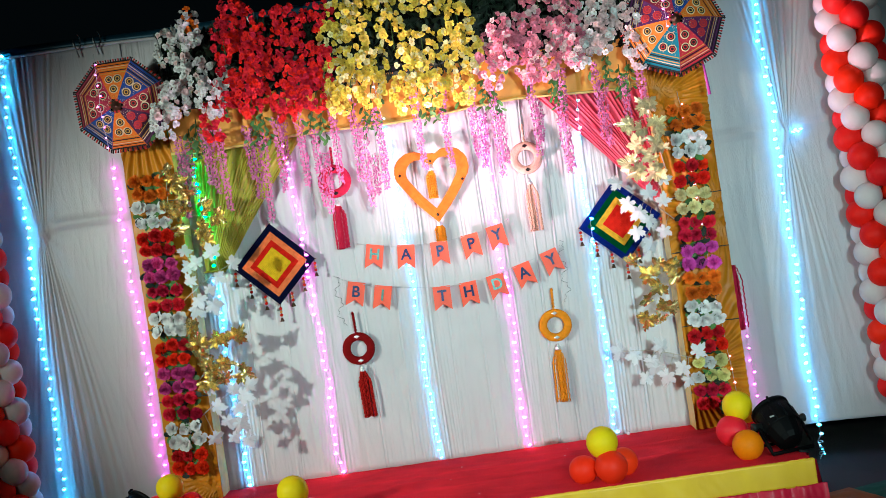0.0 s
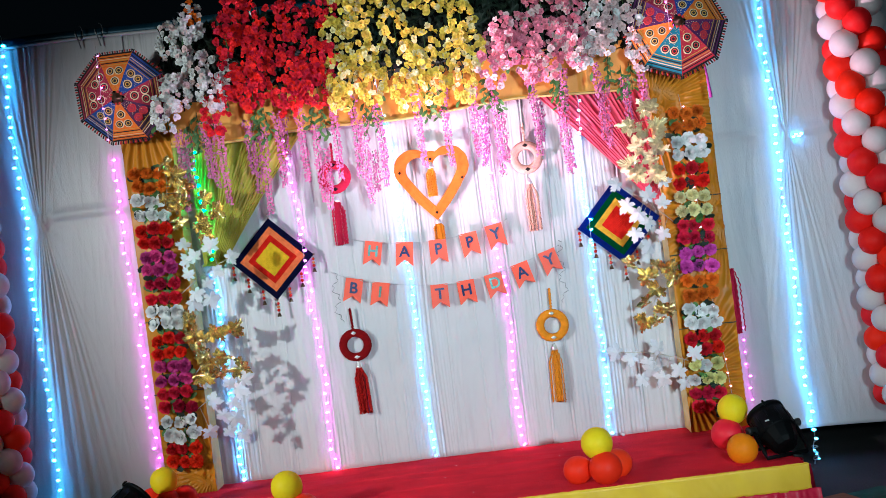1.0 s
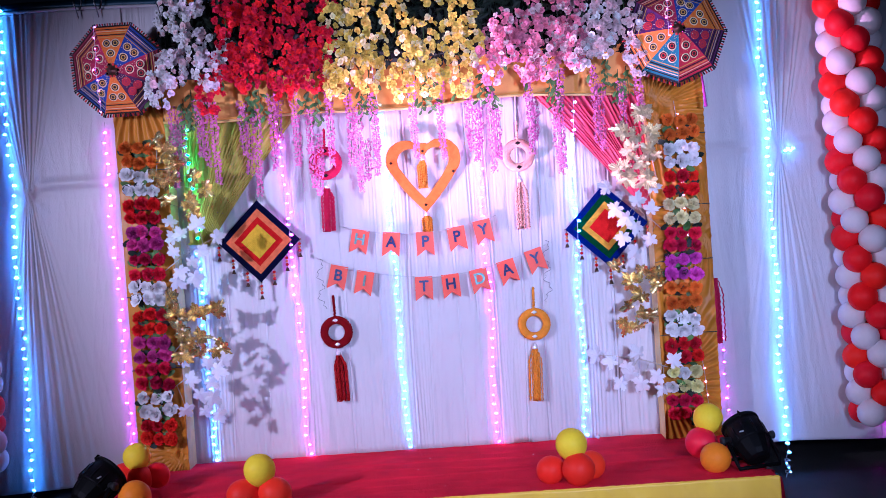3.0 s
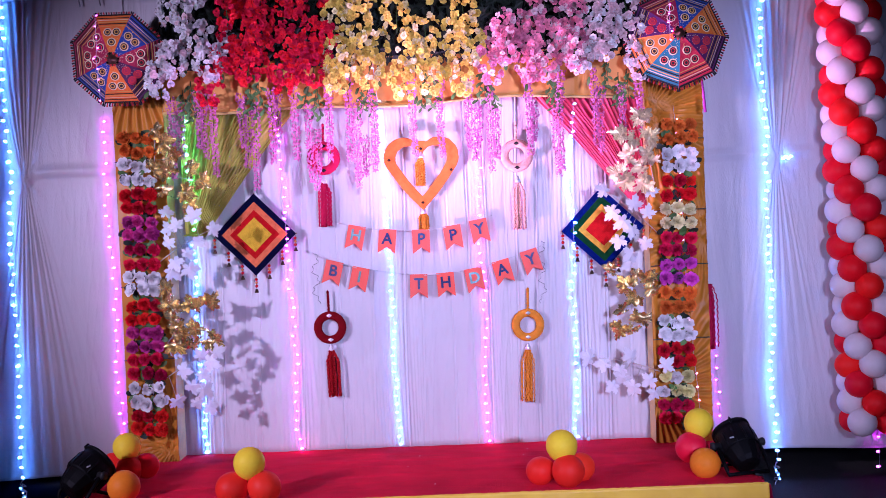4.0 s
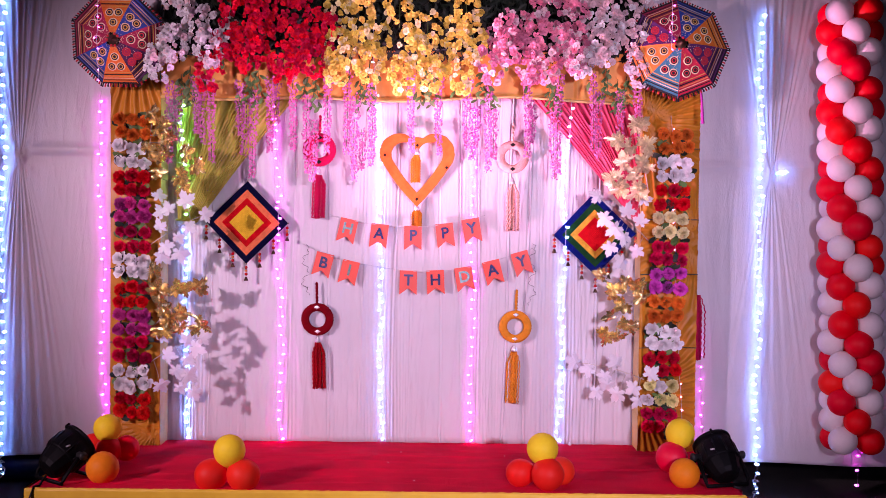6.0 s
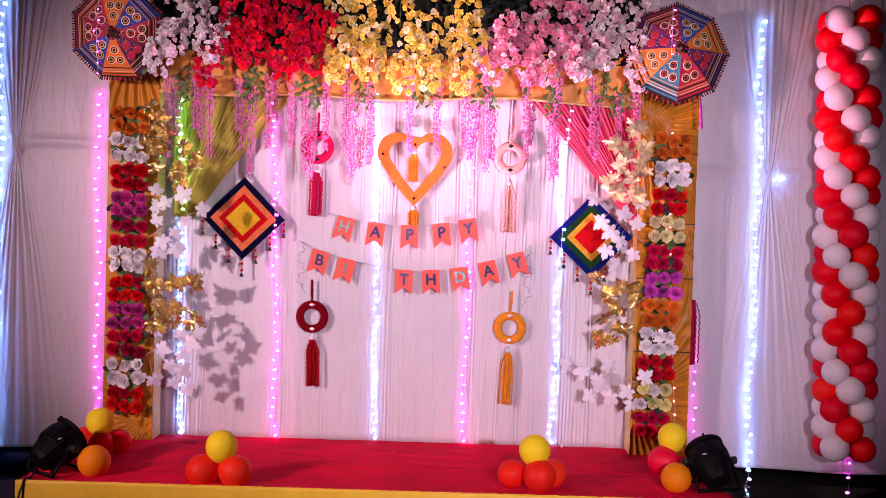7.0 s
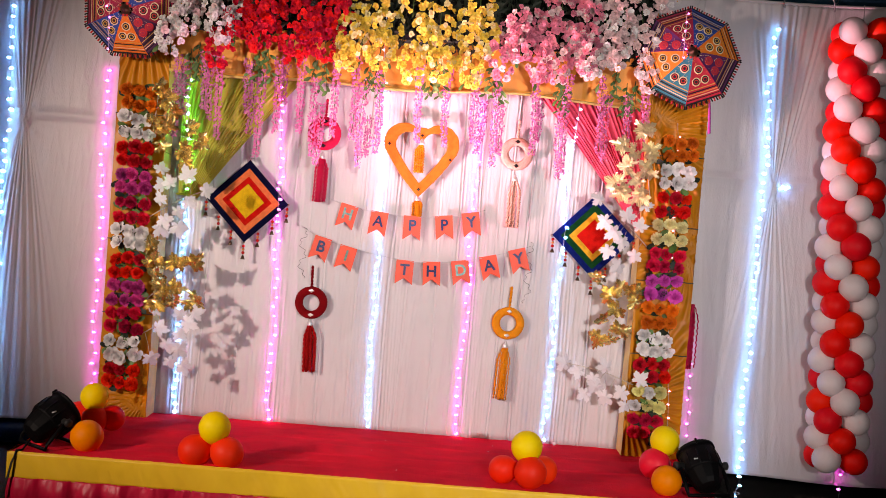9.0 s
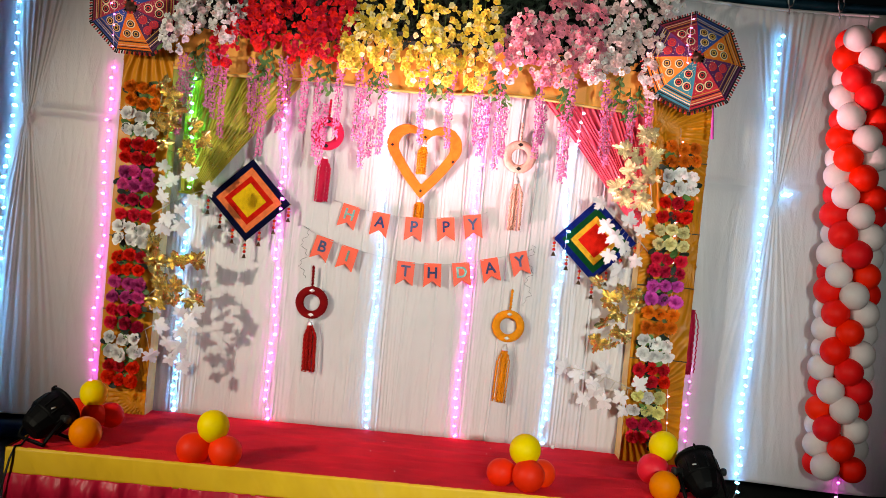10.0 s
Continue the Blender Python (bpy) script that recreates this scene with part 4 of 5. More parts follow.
FB, FL = FOIL, FOIL2
bunting([("H", (-0.356, -0.050, 1.400), 0.22, FL), ("A", (-0.161, -0.050, 1.371), 0.10, FB), ("P", (0.048, -0.050, 1.361), 0.0, FB), ("P", (0.247, -0.050, 1.379), -0.12, FB), ("Y", (0.413, -0.050, 1.411), -0.17, FB)],
        ((-0.502, -0.030, 1.440), (0.511, -0.030, 1.440)), "string of coral flags spelling HAPPY in holographic letters")
bunting([("B", (-0.508, -0.050, 1.180), 0.25, FB), ("I", (-0.342, -0.050, 1.133), 0.22, FL), ("T", (0.023, -0.050, 1.075), 0.02, FB), ("H", (0.193, -0.050, 1.079), -0.06, FB), ("D", (0.370, -0.050, 1.100), -0.16, FL), ("A", (0.547, -0.050, 1.144), -0.26, FB), ("Y", (0.728, -0.050, 1.202), -0.28, FB)],
        ((-0.652, -0.030, 1.241), (0.816, -0.030, 1.230)), "string of coral flags spelling BI THDAY with one flag missing")
for sx, sy, ln in ((-0.637, -0.030, 1.237), (0.816, -0.030, 1.259)):
    ob = thing("curled_thread", "thin curled dark thread hanging from the bunting", "thread", (sx, sy, ln))
    bm = bmesh.new()
    add_tube(bm, [(0.02 * math.sin(k * 0.55) + 0.012 * math.sin(k * 1.7), -0.006, -0.012 * k) for k in range(34 if sx > 0 else 28)], 0.0014, 4)
    part("thread", bm, CORD, ob)


# ---- umbrellas ----
FAB = {k: mat("embroidered_" + k, c, 0.7, var=0.35, scale=120, bump=0.6, bscale=200) for k, c in {
    "orange": (0.72, 0.17, 0.015), "blue": (0.02, 0.06, 0.30), "maroon": (0.30, 0.015, 0.05), "plum": (0.06, 0.015, 0.06),
    "red": (0.50, 0.02, 0.05), "teal": (0.02, 0.16, 0.22), "purple": (0.09, 0.015, 0.10)}.items()}
THREAD_CREAM, THREAD_BLACK = mat("cream_thread", (0.68, 0.55, 0.34), 0.8, var=0.2, bump=0.5), mat("black_thread", (0.012, 0.010, 0.012), 0.8, var=0.2, bump=0.5)
THREAD_GOLD, THREAD_RED = mat("gold_thread", (0.60, 0.35, 0.06), 0.6, var=0.2, bump=0.5), mat("red_thread", (0.50, 0.03, 0.03), 0.8, var=0.2, bump=0.5)


def umbrella(at, radius, turn, lean, colours, label):
    ob = thing("umbrella", label, "umbrella", at, "embroidered umbrellas")
    ob.rotation_euler = lean
    height = 0.125

    def spot_on(a0, a1, u, v, lift=0.0):
        """u: from the tip to the rim; v: across the panel from -1 to 1."""
        e0, e1 = Vector((math.cos(a0), 0, math.sin(a0))), Vector((math.cos(a1), 0, math.sin(a1)))
        p = (e0.lerp(e1, (v + 1) / 2)) * radius * u
        sagged = u * (1 - 0.045 * (1 - v * v) * u)
        return Vector((p.x, -height * (1 - sagged ** 1.7) - lift + 0.012 * (1 - v * v) * u, p.z))
    for k, c in enumerate(colours):
        a0, a1 = turn - k * math.tau / 8, turn - (k + 1) * math.tau / 8
        me = grid_mesh(8, 10, lambda u, v: tuple(spot_on(a0, a1, 0.03 + 0.97 * v, u * 2 - 1)), FAB[c])
        pan = part("panel", me, None, ob)
        for lo, hi, m in ((0.73, 0.745, THREAD_GOLD), (0.775, 0.80, THREAD_BLACK), (0.82, 0.835, THREAD_GOLD), (0.865, 0.88, THREAD_CREAM), (0.905, 0.925, THREAD_BLACK), (0.965, 1.0, THREAD_BLACK)):
            part("trim_stripe", grid_mesh(10, 1, lambda u, v: tuple(spot_on(a0, a1, lo + (hi - lo) * v, (u * 2 - 1) * 0.97, 0.0025)), m), None, pan)
        for u, v in ((0.38, 0.0), (0.60, -0.40), (0.60, 0.40)):
            c0 = spot_on(a0, a1, u, v, 0.003)
            nrm = Vector((c0.x * 0.55 / radius, -1, c0.z * 0.55 / radius)).normalized()
            bm = bmesh.new()
            add_lathe(bm, [(0.0, 0.004), (0.009, 0.0038)], 16, turned(*c0, nrm), 0)
            add_lathe(bm, [(0.009, 0.0038), (0.0115, 0.005), (0.014, 0.0036)], 16, turned(*c0, nrm), 1)
            add_lathe(bm, [(0.014, 0.0036), (0.0205, 0.003)], 16, turned(*c0, nrm), 0)
            add_lathe(bm, [(0.0205, 0.003), (0.0235, 0.0045), (0.027, 0.0)], 16, turned(*c0, nrm), 2)
            part("medallion", bm, [THREAD_BLACK if c not in ("plum", "purple") else FAB["maroon"], THREAD_GOLD if c in ("orange", "blue") else THREAD_RED, THREAD_CREAM if c not in ("plum", "purple") else THREAD_RED], pan)
        bm = bmesh.new()
        r = random.Random(k + int(at[0] * 100))
        for q in range(46):
            u, v = r.uniform(0.15, 0.72), r.uniform(-0.85, 0.85)
            c0 = spot_on(a0, a1, u, v, 0.0025)
            bmesh.ops.create_icosphere(bm, subdivisions=1, radius=0.0021, matrix=Matrix.Translation(c0))
        part("stitched_dots", bm, THREAD_CREAM if c in ("blue", "teal", "plum", "purple", "maroon") else THREAD_GOLD, pan)["kind"] = "stuff"
        bm = bmesh.new()
        for q in range(15):
            c0 = spot_on(a0, a1, 1.0, -0.95 + 1.9 * q / 14)
            d = Vector((c0.x, 0, c0.z)).normalized()
            add_tube(bm, [c0, c0 + d * 0.010, c0 + d * 0.017 + Vector((0, 0, -0.004))], 0.0042, 5, 0.0055, idx=q % 2)
        part("pompom_fringe", bm, [THREAD_BLACK, THREAD_RED], pan)
        bm = bmesh.new()
        e = Vector((math.cos(a0), 0, math.sin(a0)))
        add_tube(bm, [Vector((0, 0.004, 0)) + e * radius * 0.05 + Vector((0, -height, 0)), e * radius * 0.55 + Vector((0, -height * 0.55, 0)), e * radius + Vector((0, 0.004, 0))], 0.0025, 5)
        part("rib", bm, STEEL, ob)
    bm = bmesh.new()
    add_lathe(bm, [(0, 0.03), (0.006, 0.028), (0.012, 0.012), (0.03, 0.004), (0.042, 0)], 16, turned(0, -height + 0.006, 0, (0, -1, 0)))
    part("tip", bm, BELL, ob)
    for k in range(10):
        a = k * math.tau / 10
        bm = bmesh.new()
        add_lathe(bm, [(0, 0.003), (0.007, 0.001), (0.008, 0)], 10, turned(0.036 * math.cos(a), -height + 0.002, 0.036 * math.sin(a), (0, -1, 0)))
        part("mirror", bm, MIRROR if k % 3 == 0 else THREAD_RED, ob)
    bm = bmesh.new()
    add_tube(bm, [(0, -height + 0.02, 0), (0, 0.20, 0)], 0.006, 8)
    part("shaft", bm, STEEL, ob)
    return ob


umbrella((-1.725, -0.420, 2.471), 0.285, radians(90 + 22.5), (0.16, 0, 0), ["orange", "blue", "maroon", "plum", "orange", "blue", "maroon", "maroon"], "embroidered parasol with orange, blue and maroon panels and fringe")
EAST_PARASOL = umbrella((1.638, -0.420, 2.454), 0.305, radians(90), (-0.12, 0, 0), ["blue", "orange", "purple", "red", "teal", "orange", "purple", "maroon"], "embroidered parasol with red, teal, orange and purple panels")
bm = bmesh.new()
add_tube(bm, [(1.791, -0.400, 2.219), (1.799, -0.400, 2.124), (1.806, -0.400, 2.008)], 0.006, 5, 0.010)
cord = part("hanging_cord", bm, P_PURPLE, EAST_PARASOL, "thin lilac cord")
cord.matrix_parent_inverse = (Matrix.Translation(EAST_PARASOL.location) @ EAST_PARASOL.rotation_euler.to_matrix().to_4x4()).inverted()


# ---- silk flowers ----
def petal_patch(bm, base, out, side, up, length, width, cup, idx=0, root=None):
    """A rounded petal from base along out, lifted by up; petals of one flower share their root."""
    rows = []
    for t, wd in ((0.0, 0.25), (0.45, 0.95), (0.8, 0.88), (1.0, 0.4)):
        c = base + out * (length * t) + up * (cup * math.sin(t * 2.2))
        rows.append([bm.verts.new(c - side * width * wd * 0.5 + up * cup * 0.35 * wd), bm.verts.new(c), bm.verts.new(c + side * width * wd * 0.5 + up * cup * 0.35 * wd)])
    for a, b in zip(rows, rows[1:]):
        for k in range(2):
            bm.faces.new((a[k], a[k + 1], b[k + 1], b[k])).material_index = idx
    if root is not None:
        for k in range(2):
            bm.faces.new((root, rows[0][k + 1], rows[0][k])).material_index = idx


def blossom_mesh(material, heart, seed, size=1.0):
    """An open five-petalled blossom facing z."""
    r = random.Random(seed)
    bm = bmesh.new()
    root = bm.verts.new((0, 0, -0.004))
    for n, ln, wd, lift in ((5, 0.026, 0.029, 0.0), (5, 0.020, 0.022, 0.5), (3, 0.012, 0.014, 0.95)):
        for k in range(n):
            a = k * math.tau / n + r.uniform(-0.2, 0.2) + lift
            o, e = Vector((math.cos(a), math.sin(a), 0)), Vector((-math.sin(a), math.cos(a), 0))
            tip = lift + r.uniform(-0.25, 0.35)
            d = o * math.cos(tip) + Vector((0, 0, 1)) * math.sin(tip)
            u = Vector((0, 0, 1)) * math.cos(tip) - o * math.sin(tip)
            petal_patch(bm, o * 0.002 + Vector((0, 0, 0.003 * (lift > 0))), d, e, u, ln * size * r.uniform(0.85, 1.12), wd * size, 0.010 * size * r.uniform(0.2, 1.5), 0, root)
    bmesh.ops.create_icosphere(bm, subdivisions=1, radius=0.0045 * size, matrix=Matrix.Translation((0, 0, 0.006 * size)))
    for f in bm.faces[-20:]:
        f.material_index = 1
    return mesh_of(bm, [material, heart])


def leaf_mesh(material, length, width):
    bm = bmesh.new()
    petal_patch(bm, Vector(), Vector((1, 0, 0)), Vector((0, 1, 0)), Vector((0, 0, 1)), length, width, length * 0.14)
    return mesh_of(bm, material)


def rose_mesh(material, seed):
    r = random.Random(seed)
    bm = bmesh.new()
    root = bm.verts.new((0, 0, -0.006))
    for ring, (n, rad, lift, ln, tip) in enumerate(((7, 0.012, 0.0, 0.033, 0.25), (7, 0.011, 0.008, 0.029, 0.62), (6, 0.008, 0.014, 0.025, 0.98), (5, 0.005, 0.018, 0.020, 1.3), (3, 0.002, 0.020, 0.017, 1.6))):
        for k in range(n):
            a = k * math.tau / n + ring * 0.6 + r.uniform(-0.2, 0.2)
            o, s = Vector((math.cos(a), math.sin(a), 0)), Vector((-math.sin(a), math.cos(a), 0))
            lean = tip + r.uniform(-0.22, 0.28)
            d = (o * math.cos(lean) + Vector((0, 0, 1)) * math.sin(lean)).normalized()
            u = (Vector((0, 0, 1)) * math.cos(lean) - o * math.sin(lean)).normalized()
            petal_patch(bm, o * rad + Vector((0, 0, lift)), d, s, u, ln * r.uniform(0.9, 1.1), 0.034 - ring * 0.005, 0.010 + r.uniform(0, 0.006), 0, root)
    return mesh_of(bm, material)


def carnation_mesh(material, seed):
    """A round head of many short frilled petals facing z."""
    r = random.Random(seed)
    bm = bmesh.new()
    root = bm.verts.new((0, 0, -0.006))
    for n, polar, ln in ((9, 1.62, 0.034), (10, 1.25, 0.036), (9, 0.88, 0.037), (7, 0.52, 0.037), (4, 0.18, 0.036)):
        for k in range(n):
            a = k * math.tau / n + polar * 2 + r.uniform(-0.25, 0.25)
            p = polar + r.uniform(-0.14, 0.14)
            o, s = Vector((math.cos(a), math.sin(a), 0)), Vector((-math.sin(a), math.cos(a), 0))
            d = o * math.sin(p) + Vector((0, 0, math.cos(p)))
            u = Vector((0, 0, math.sin(p))) - o * math.cos(p)
            w, full, rows = r.uniform(0.020, 0.027), ln * r.uniform(0.9, 1.12), []
            for t, wd in ((0.35, 0.35), (0.78, 0.85), (1.0, 1.0)):
                rows.append([])
                for i in range(5):
                    q = (i - 2) / 2
                    frill = (0.0045 if i % 2 else -0.0045) * t * t + u.dot(Vector((0, 0, 1))) * 0.002
                    notch = (r.uniform(-0.005, 0.002) - 0.004 * q * q) * (t == 1.0)
                    rows[-1].append(bm.verts.new(d * (full * t + notch) + s * (q * 0.5 * w * wd) + u * (frill + r.uniform(-0.0015, 0.0015))))
            for lo, hi in zip(rows, rows[1:]):
                for i in range(4):
                    bm.faces.new((lo[i], lo[i + 1], hi[i + 1], hi[i]))
            for i in (0, 2):
                bm.faces.new((root, rows[0][i], rows[0][i + 1], rows[0][i + 2]))
    return mesh_of(bm, material)


ROSES = {m.name: [(rose_mesh if m is P_WHITE else carnation_mesh)(m, k) for k in range(3)] for m in (P_WHITE, P_RED, P_CRIMSON, P_MAGENTA, P_PURPLE, P_ORANGE, P_CREAM, P_LEMON)}
ROSE_LEAF, ROSE_LEAF_DARK = leaf_mesh(LEAF, 0.062, 0.036), leaf_mesh(LEAF_DARK, 0.062, 0.036)


def facing(p, r, spread, scale=1.0):
    """A pose at p looking towards -y with a random lean."""
    ax = Vector((r.uniform(-spread, spread), -1, r.uniform(-spread, spread)))
    return turned(*p, ax, r.random() * math.tau) @ Matrix.Scale(scale, 4)


def rose_block(at, material, colour, seed, mixed=None):
    """Two rows of three flowers with leaves between."""
    r = random.Random(seed)
    ob = thing("flower_cluster", "block of six " + colour + " silk " + ("roses" if material is P_WHITE else "carnations") + " with green leaves", "flowers", at, "flower clusters on the pillars")
    for j in range(2):
        for i in range(3):
            p = Vector(((i - 1) * 0.073 + r.uniform(-0.008, 0.008), -0.03 + r.uniform(-0.012, 0.012), (0.5 - j) * 0.083 + r.uniform(-0.010, 0.010)))
            m = mixed if mixed and (i + j) % 3 == 1 else material
            part("rose" if m is P_WHITE else "carnation", ROSES[m.name][(i + 2 * j) % 3], None, ob, m=facing(p, r, 0.5, r.uniform(1.0, 1.2) * (1.0 if m is P_WHITE else 1.14)))
    for q in range(14):
        p = Vector((r.uniform(-0.09, 0.09), -0.022 + r.uniform(-0.01, 0.008), r.choice((-0.075, 0.0, 0.0, 0.078)) + r.uniform(-0.012, 0.012)))
        m = Matrix.Translation(p) @ Euler((math.pi / 2 + r.uniform(-0.5, 0.5), r.random() * math.tau, r.uniform(-0.6, 0.6))).to_matrix().to_4x4()
        part("leaf", ROSE_LEAF if q % 2 else ROSE_LEAF_DARK, None, ob, m=m)
    return ob


WEST = [(P_ORANGE, "orange"), (P_WHITE, "white"), (P_RED, "red"), (P_MAGENTA, "mauve"), (P_CRIMSON, "crimson"), (P_WHITE, "white"), (P_RED, "red"), (P_MAGENTA, "mauve"), (P_CRIMSON, "crimson"), (P_WHITE, "white"), (P_RED, "deep red")]
EAST = [(P_ORANGE, "orange"), (P_WHITE, "white"), (P_RED, "red"), (P_CREAM, "cream"), (P_CRIMSON, "crimson pink"), (P_PURPLE, "purple"), (P_ORANGE, "orange"), (P_WHITE, "white"), (P_RED, "red"), (P_LEMON, "pale yellow"), (P_CRIMSON, "crimson")]
for i, (m, c) in enumerate(WEST):
    a, b = Vector((-1.680, -0.245, 1.958)), Vector((-1.681, -0.245, 0.233))
    rose_block(tuple(a.lerp(b, i / 10)), m, c, 100 + i)
for i, (m, c) in enumerate(EAST):
    a, b = Vector((1.672, -0.245, 1.909)), Vector((1.599, -0.245, 0.177))
    rose_block(tuple(a.lerp(b, i / 10)), m, c, 200 + i, P_WHITE if c == "pale yellow" else None)

# foliage mass behind the header flowers, coloured near black as the shade in their gaps
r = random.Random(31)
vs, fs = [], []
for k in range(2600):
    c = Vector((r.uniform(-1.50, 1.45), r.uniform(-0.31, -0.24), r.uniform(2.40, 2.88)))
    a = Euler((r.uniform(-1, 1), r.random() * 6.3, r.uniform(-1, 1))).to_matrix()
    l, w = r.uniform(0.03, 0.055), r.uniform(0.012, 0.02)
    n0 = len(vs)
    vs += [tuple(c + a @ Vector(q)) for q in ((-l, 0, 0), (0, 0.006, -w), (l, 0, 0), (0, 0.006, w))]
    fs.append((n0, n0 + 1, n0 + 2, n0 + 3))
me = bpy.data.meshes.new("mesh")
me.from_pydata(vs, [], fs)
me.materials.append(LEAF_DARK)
tagged(part("dark_foliage", me, None), "near-black silk foliage painting the shaded gaps behind the header flowers", "foliage", kind="stuff")
# black board added behind the flowers so that their gaps read as shade
bm = bmesh.new()
add_box(bm, (2.95, 0.02, 0.42), (-0.02, -0.238, 2.66), bevel=0.006)
tagged(part("foam_backing", bm, BLACK), "added black board darkening the shaded gaps between header flowers", "backing board")

HEART_Y, HEART_D = mat("blossom_heart_yellow", (0.7, 0.45, 0.05), 0.7), mat("blossom_heart_dark", (0.25, 0.02, 0.05), 0.7)
BLOSSOMS = {m.name: [blossom_mesh(m, h, k + 3, s) for k, s in enumerate((0.9, 1.0, 1.15))] for m, h in ((P_WHITE, HEART_Y), (P_SCARLET, P_SCARLET), (P_YELLOW, P_ORANGE), (P_PINK, HEART_D), (P_BLUSH, HEART_Y), (P_CREAM, HEART_Y), (P_MAGENTA, HEART_D), (P_ORANGE, HEART_D))}
GREEN_LEAF = leaf_mesh(LEAF, 0.055, 0.024)


def flower_spray(at, kinds, label, seed, n, wide, tall, leaves=3):
    """A drooping spray: blossoms crowded round an arching stem."""
    r = random.Random(seed)
    ob = thing("flower_spray", label, "flowers", at, "flower sprays on the header")
    stem = [(0, 0.10, tall * 0.5), (0, 0.02, tall * 0.45), (0, -0.03, 0), (r.uniform(-0.03, 0.03), -0.03, -tall * 0.6)]
    bm = bmesh.new()
    add_tube(bm, stem, 0.003, 5)
    part("stem", bm, GREEN_STEM, ob)
    for q in range(n):
        t = r.uniform(-1, 1)
        wd = wide * (0.55 + 0.45 * math.cos(t * 1.3)) * (1.0 if t > -0.3 else 0.75)
        a = r.uniform(-1.7, 1.7)
        p = Vector((wd * math.sin(a) * r.uniform(0.7, 1.05), -0.02 - 0.055 * math.cos(a) * r.uniform(0.6, 1.2), t * tall * 0.62))
        ax = Vector((p.x * 9, -0.9, t * 0.6 + r.uniform(-0.9, 0.9))) + Vector((r.uniform(-0.9, 0.9), 0, 0))
        m = turned(*p, ax, r.random() * 6.3) @ Matrix.Scale(r.uniform(0.58, 0.86), 4)
        k = kinds[0] if r.random() > 0.22 or len(kinds) == 1 else kinds[1]
        part("blossom", BLOSSOMS[k.name][q % 3], None, ob, m=m)
    for q in range(leaves):
        p = Vector((r.uniform(-wide, wide), -0.01, r.uniform(-tall * 0.7, -tall * 0.2)))
        part("leaf", GREEN_LEAF, None, ob, m=Matrix.Translation(p) @ Euler((math.pi / 2 + r.uniform(-0.6, 0.6), r.uniform(0.8, 2.4), 0)).to_matrix().to_4x4())
    return ob


ZONES = [(-1.53, -1.10, [P_WHITE, P_BLUSH], "white silk orchid spray with small open blossoms", 2.38, 2.82),
         (-1.16, -0.44, [P_SCARLET], "deep red silk blossom spray", 2.36, 2.86),
         (-0.47, 0.42, [P_YELLOW, P_CREAM], "yellow silk blossom spray with orange hearts", 2.33, 2.87),
         (0.44, 1.10, [P_PINK, P_BLUSH], "pink silk blossom spray", 2.36, 2.87),
         (1.06, 1.47, [P_BLUSH, P_WHITE], "pale blush silk blossom spray", 2.38, 2.84)]
sd = 500
for x0, x1, kinds, label, zlo, zhi in ZONES:
    cols = max(3, round((x1 - x0) / 0.125))
    for i in range(cols):
        rows = 4
        for j in range(rows):
            sd += 1
            r = random.Random(sd)
            if j >= 2 and r.random() < 0.22:
                continue
            x = x0 + (x1 - x0) * (i + 0.5) / cols + r.uniform(-0.055, 0.055) + (0.03 if j % 2 else -0.03)
            z = zlo + 0.06 * math.sin(i * 2.1 + sd * 0.01) + (zhi - zlo) * j / (rows - 1) + r.uniform(-0.03, 0.03)
            flower_spray((x, -0.40 + 0.03 * j + r.uniform(-0.03, 0.03), min(z, 2.90)), kinds, label, sd, 48 if j < 2 else 36, 0.086, 0.175, 1 if j == 0 else 0)
flower_spray((-1.260, -0.320, 2.929), [P_ORANGE], "small orange silk flower spray above the header", 990, 8, 0.05, 0.1)


# ---- hanging wisteria ----
def wisteria(top, bottom, seed):
    r = random.Random(seed)
    a, b = Vector(top), Vector(bottom)
    ob = thing("wisteria_strand", "hanging lilac silk wisteria strand", "flowers", top, "wisteria strands")
    n = max(10, int((a - b).length / 0.0075))
    sway = r.uniform(-0.015, 0.015)
    pts = [(b - a) * (k / n) + Vector((sway * math.sin(k / n * 3), 0, 0)) for k in range(n + 1)]
    bm = bmesh.new()
    add_tube(bm, pts[::3] + [pts[-1]], 0.0018, 4)
    part("stem", bm, GREEN_STEM, ob)
    bm = bmesh.new()
    for k, p in enumerate(pts):
        t = k / n
        wd = 0.034 * (1.0 - 0.45 * t) * (0.5 + 0.5 * abs(math.sin(k * 0.21 + seed)))
        for q in range(5):
            an = r.uniform(-2.6, 2.6) - math.pi / 2
            o = Vector((math.cos(an), math.sin(an), r.uniform(-0.5, 0.3))).normalized()
            s = o.cross(Vector((0, 0, 1))).normalized()
            w = s.cross(o)
            turn = r.random() * math.tau
            d = (s * math.cos(turn) + w * math.sin(turn) + o * r.uniform(-0.1, 0.6)).normalized()
            e = o.cross(d).normalized()
            petal_patch(bm, p + o * wd * r.uniform(0.45, 0.95), d, e, e.cross(d), r.uniform(0.009, 0.017), r.uniform(0.010, 0.015), -0.004)
    part("floret_mass", bm, P_WISTERIA, ob)["kind"] = "stuff"
    return ob


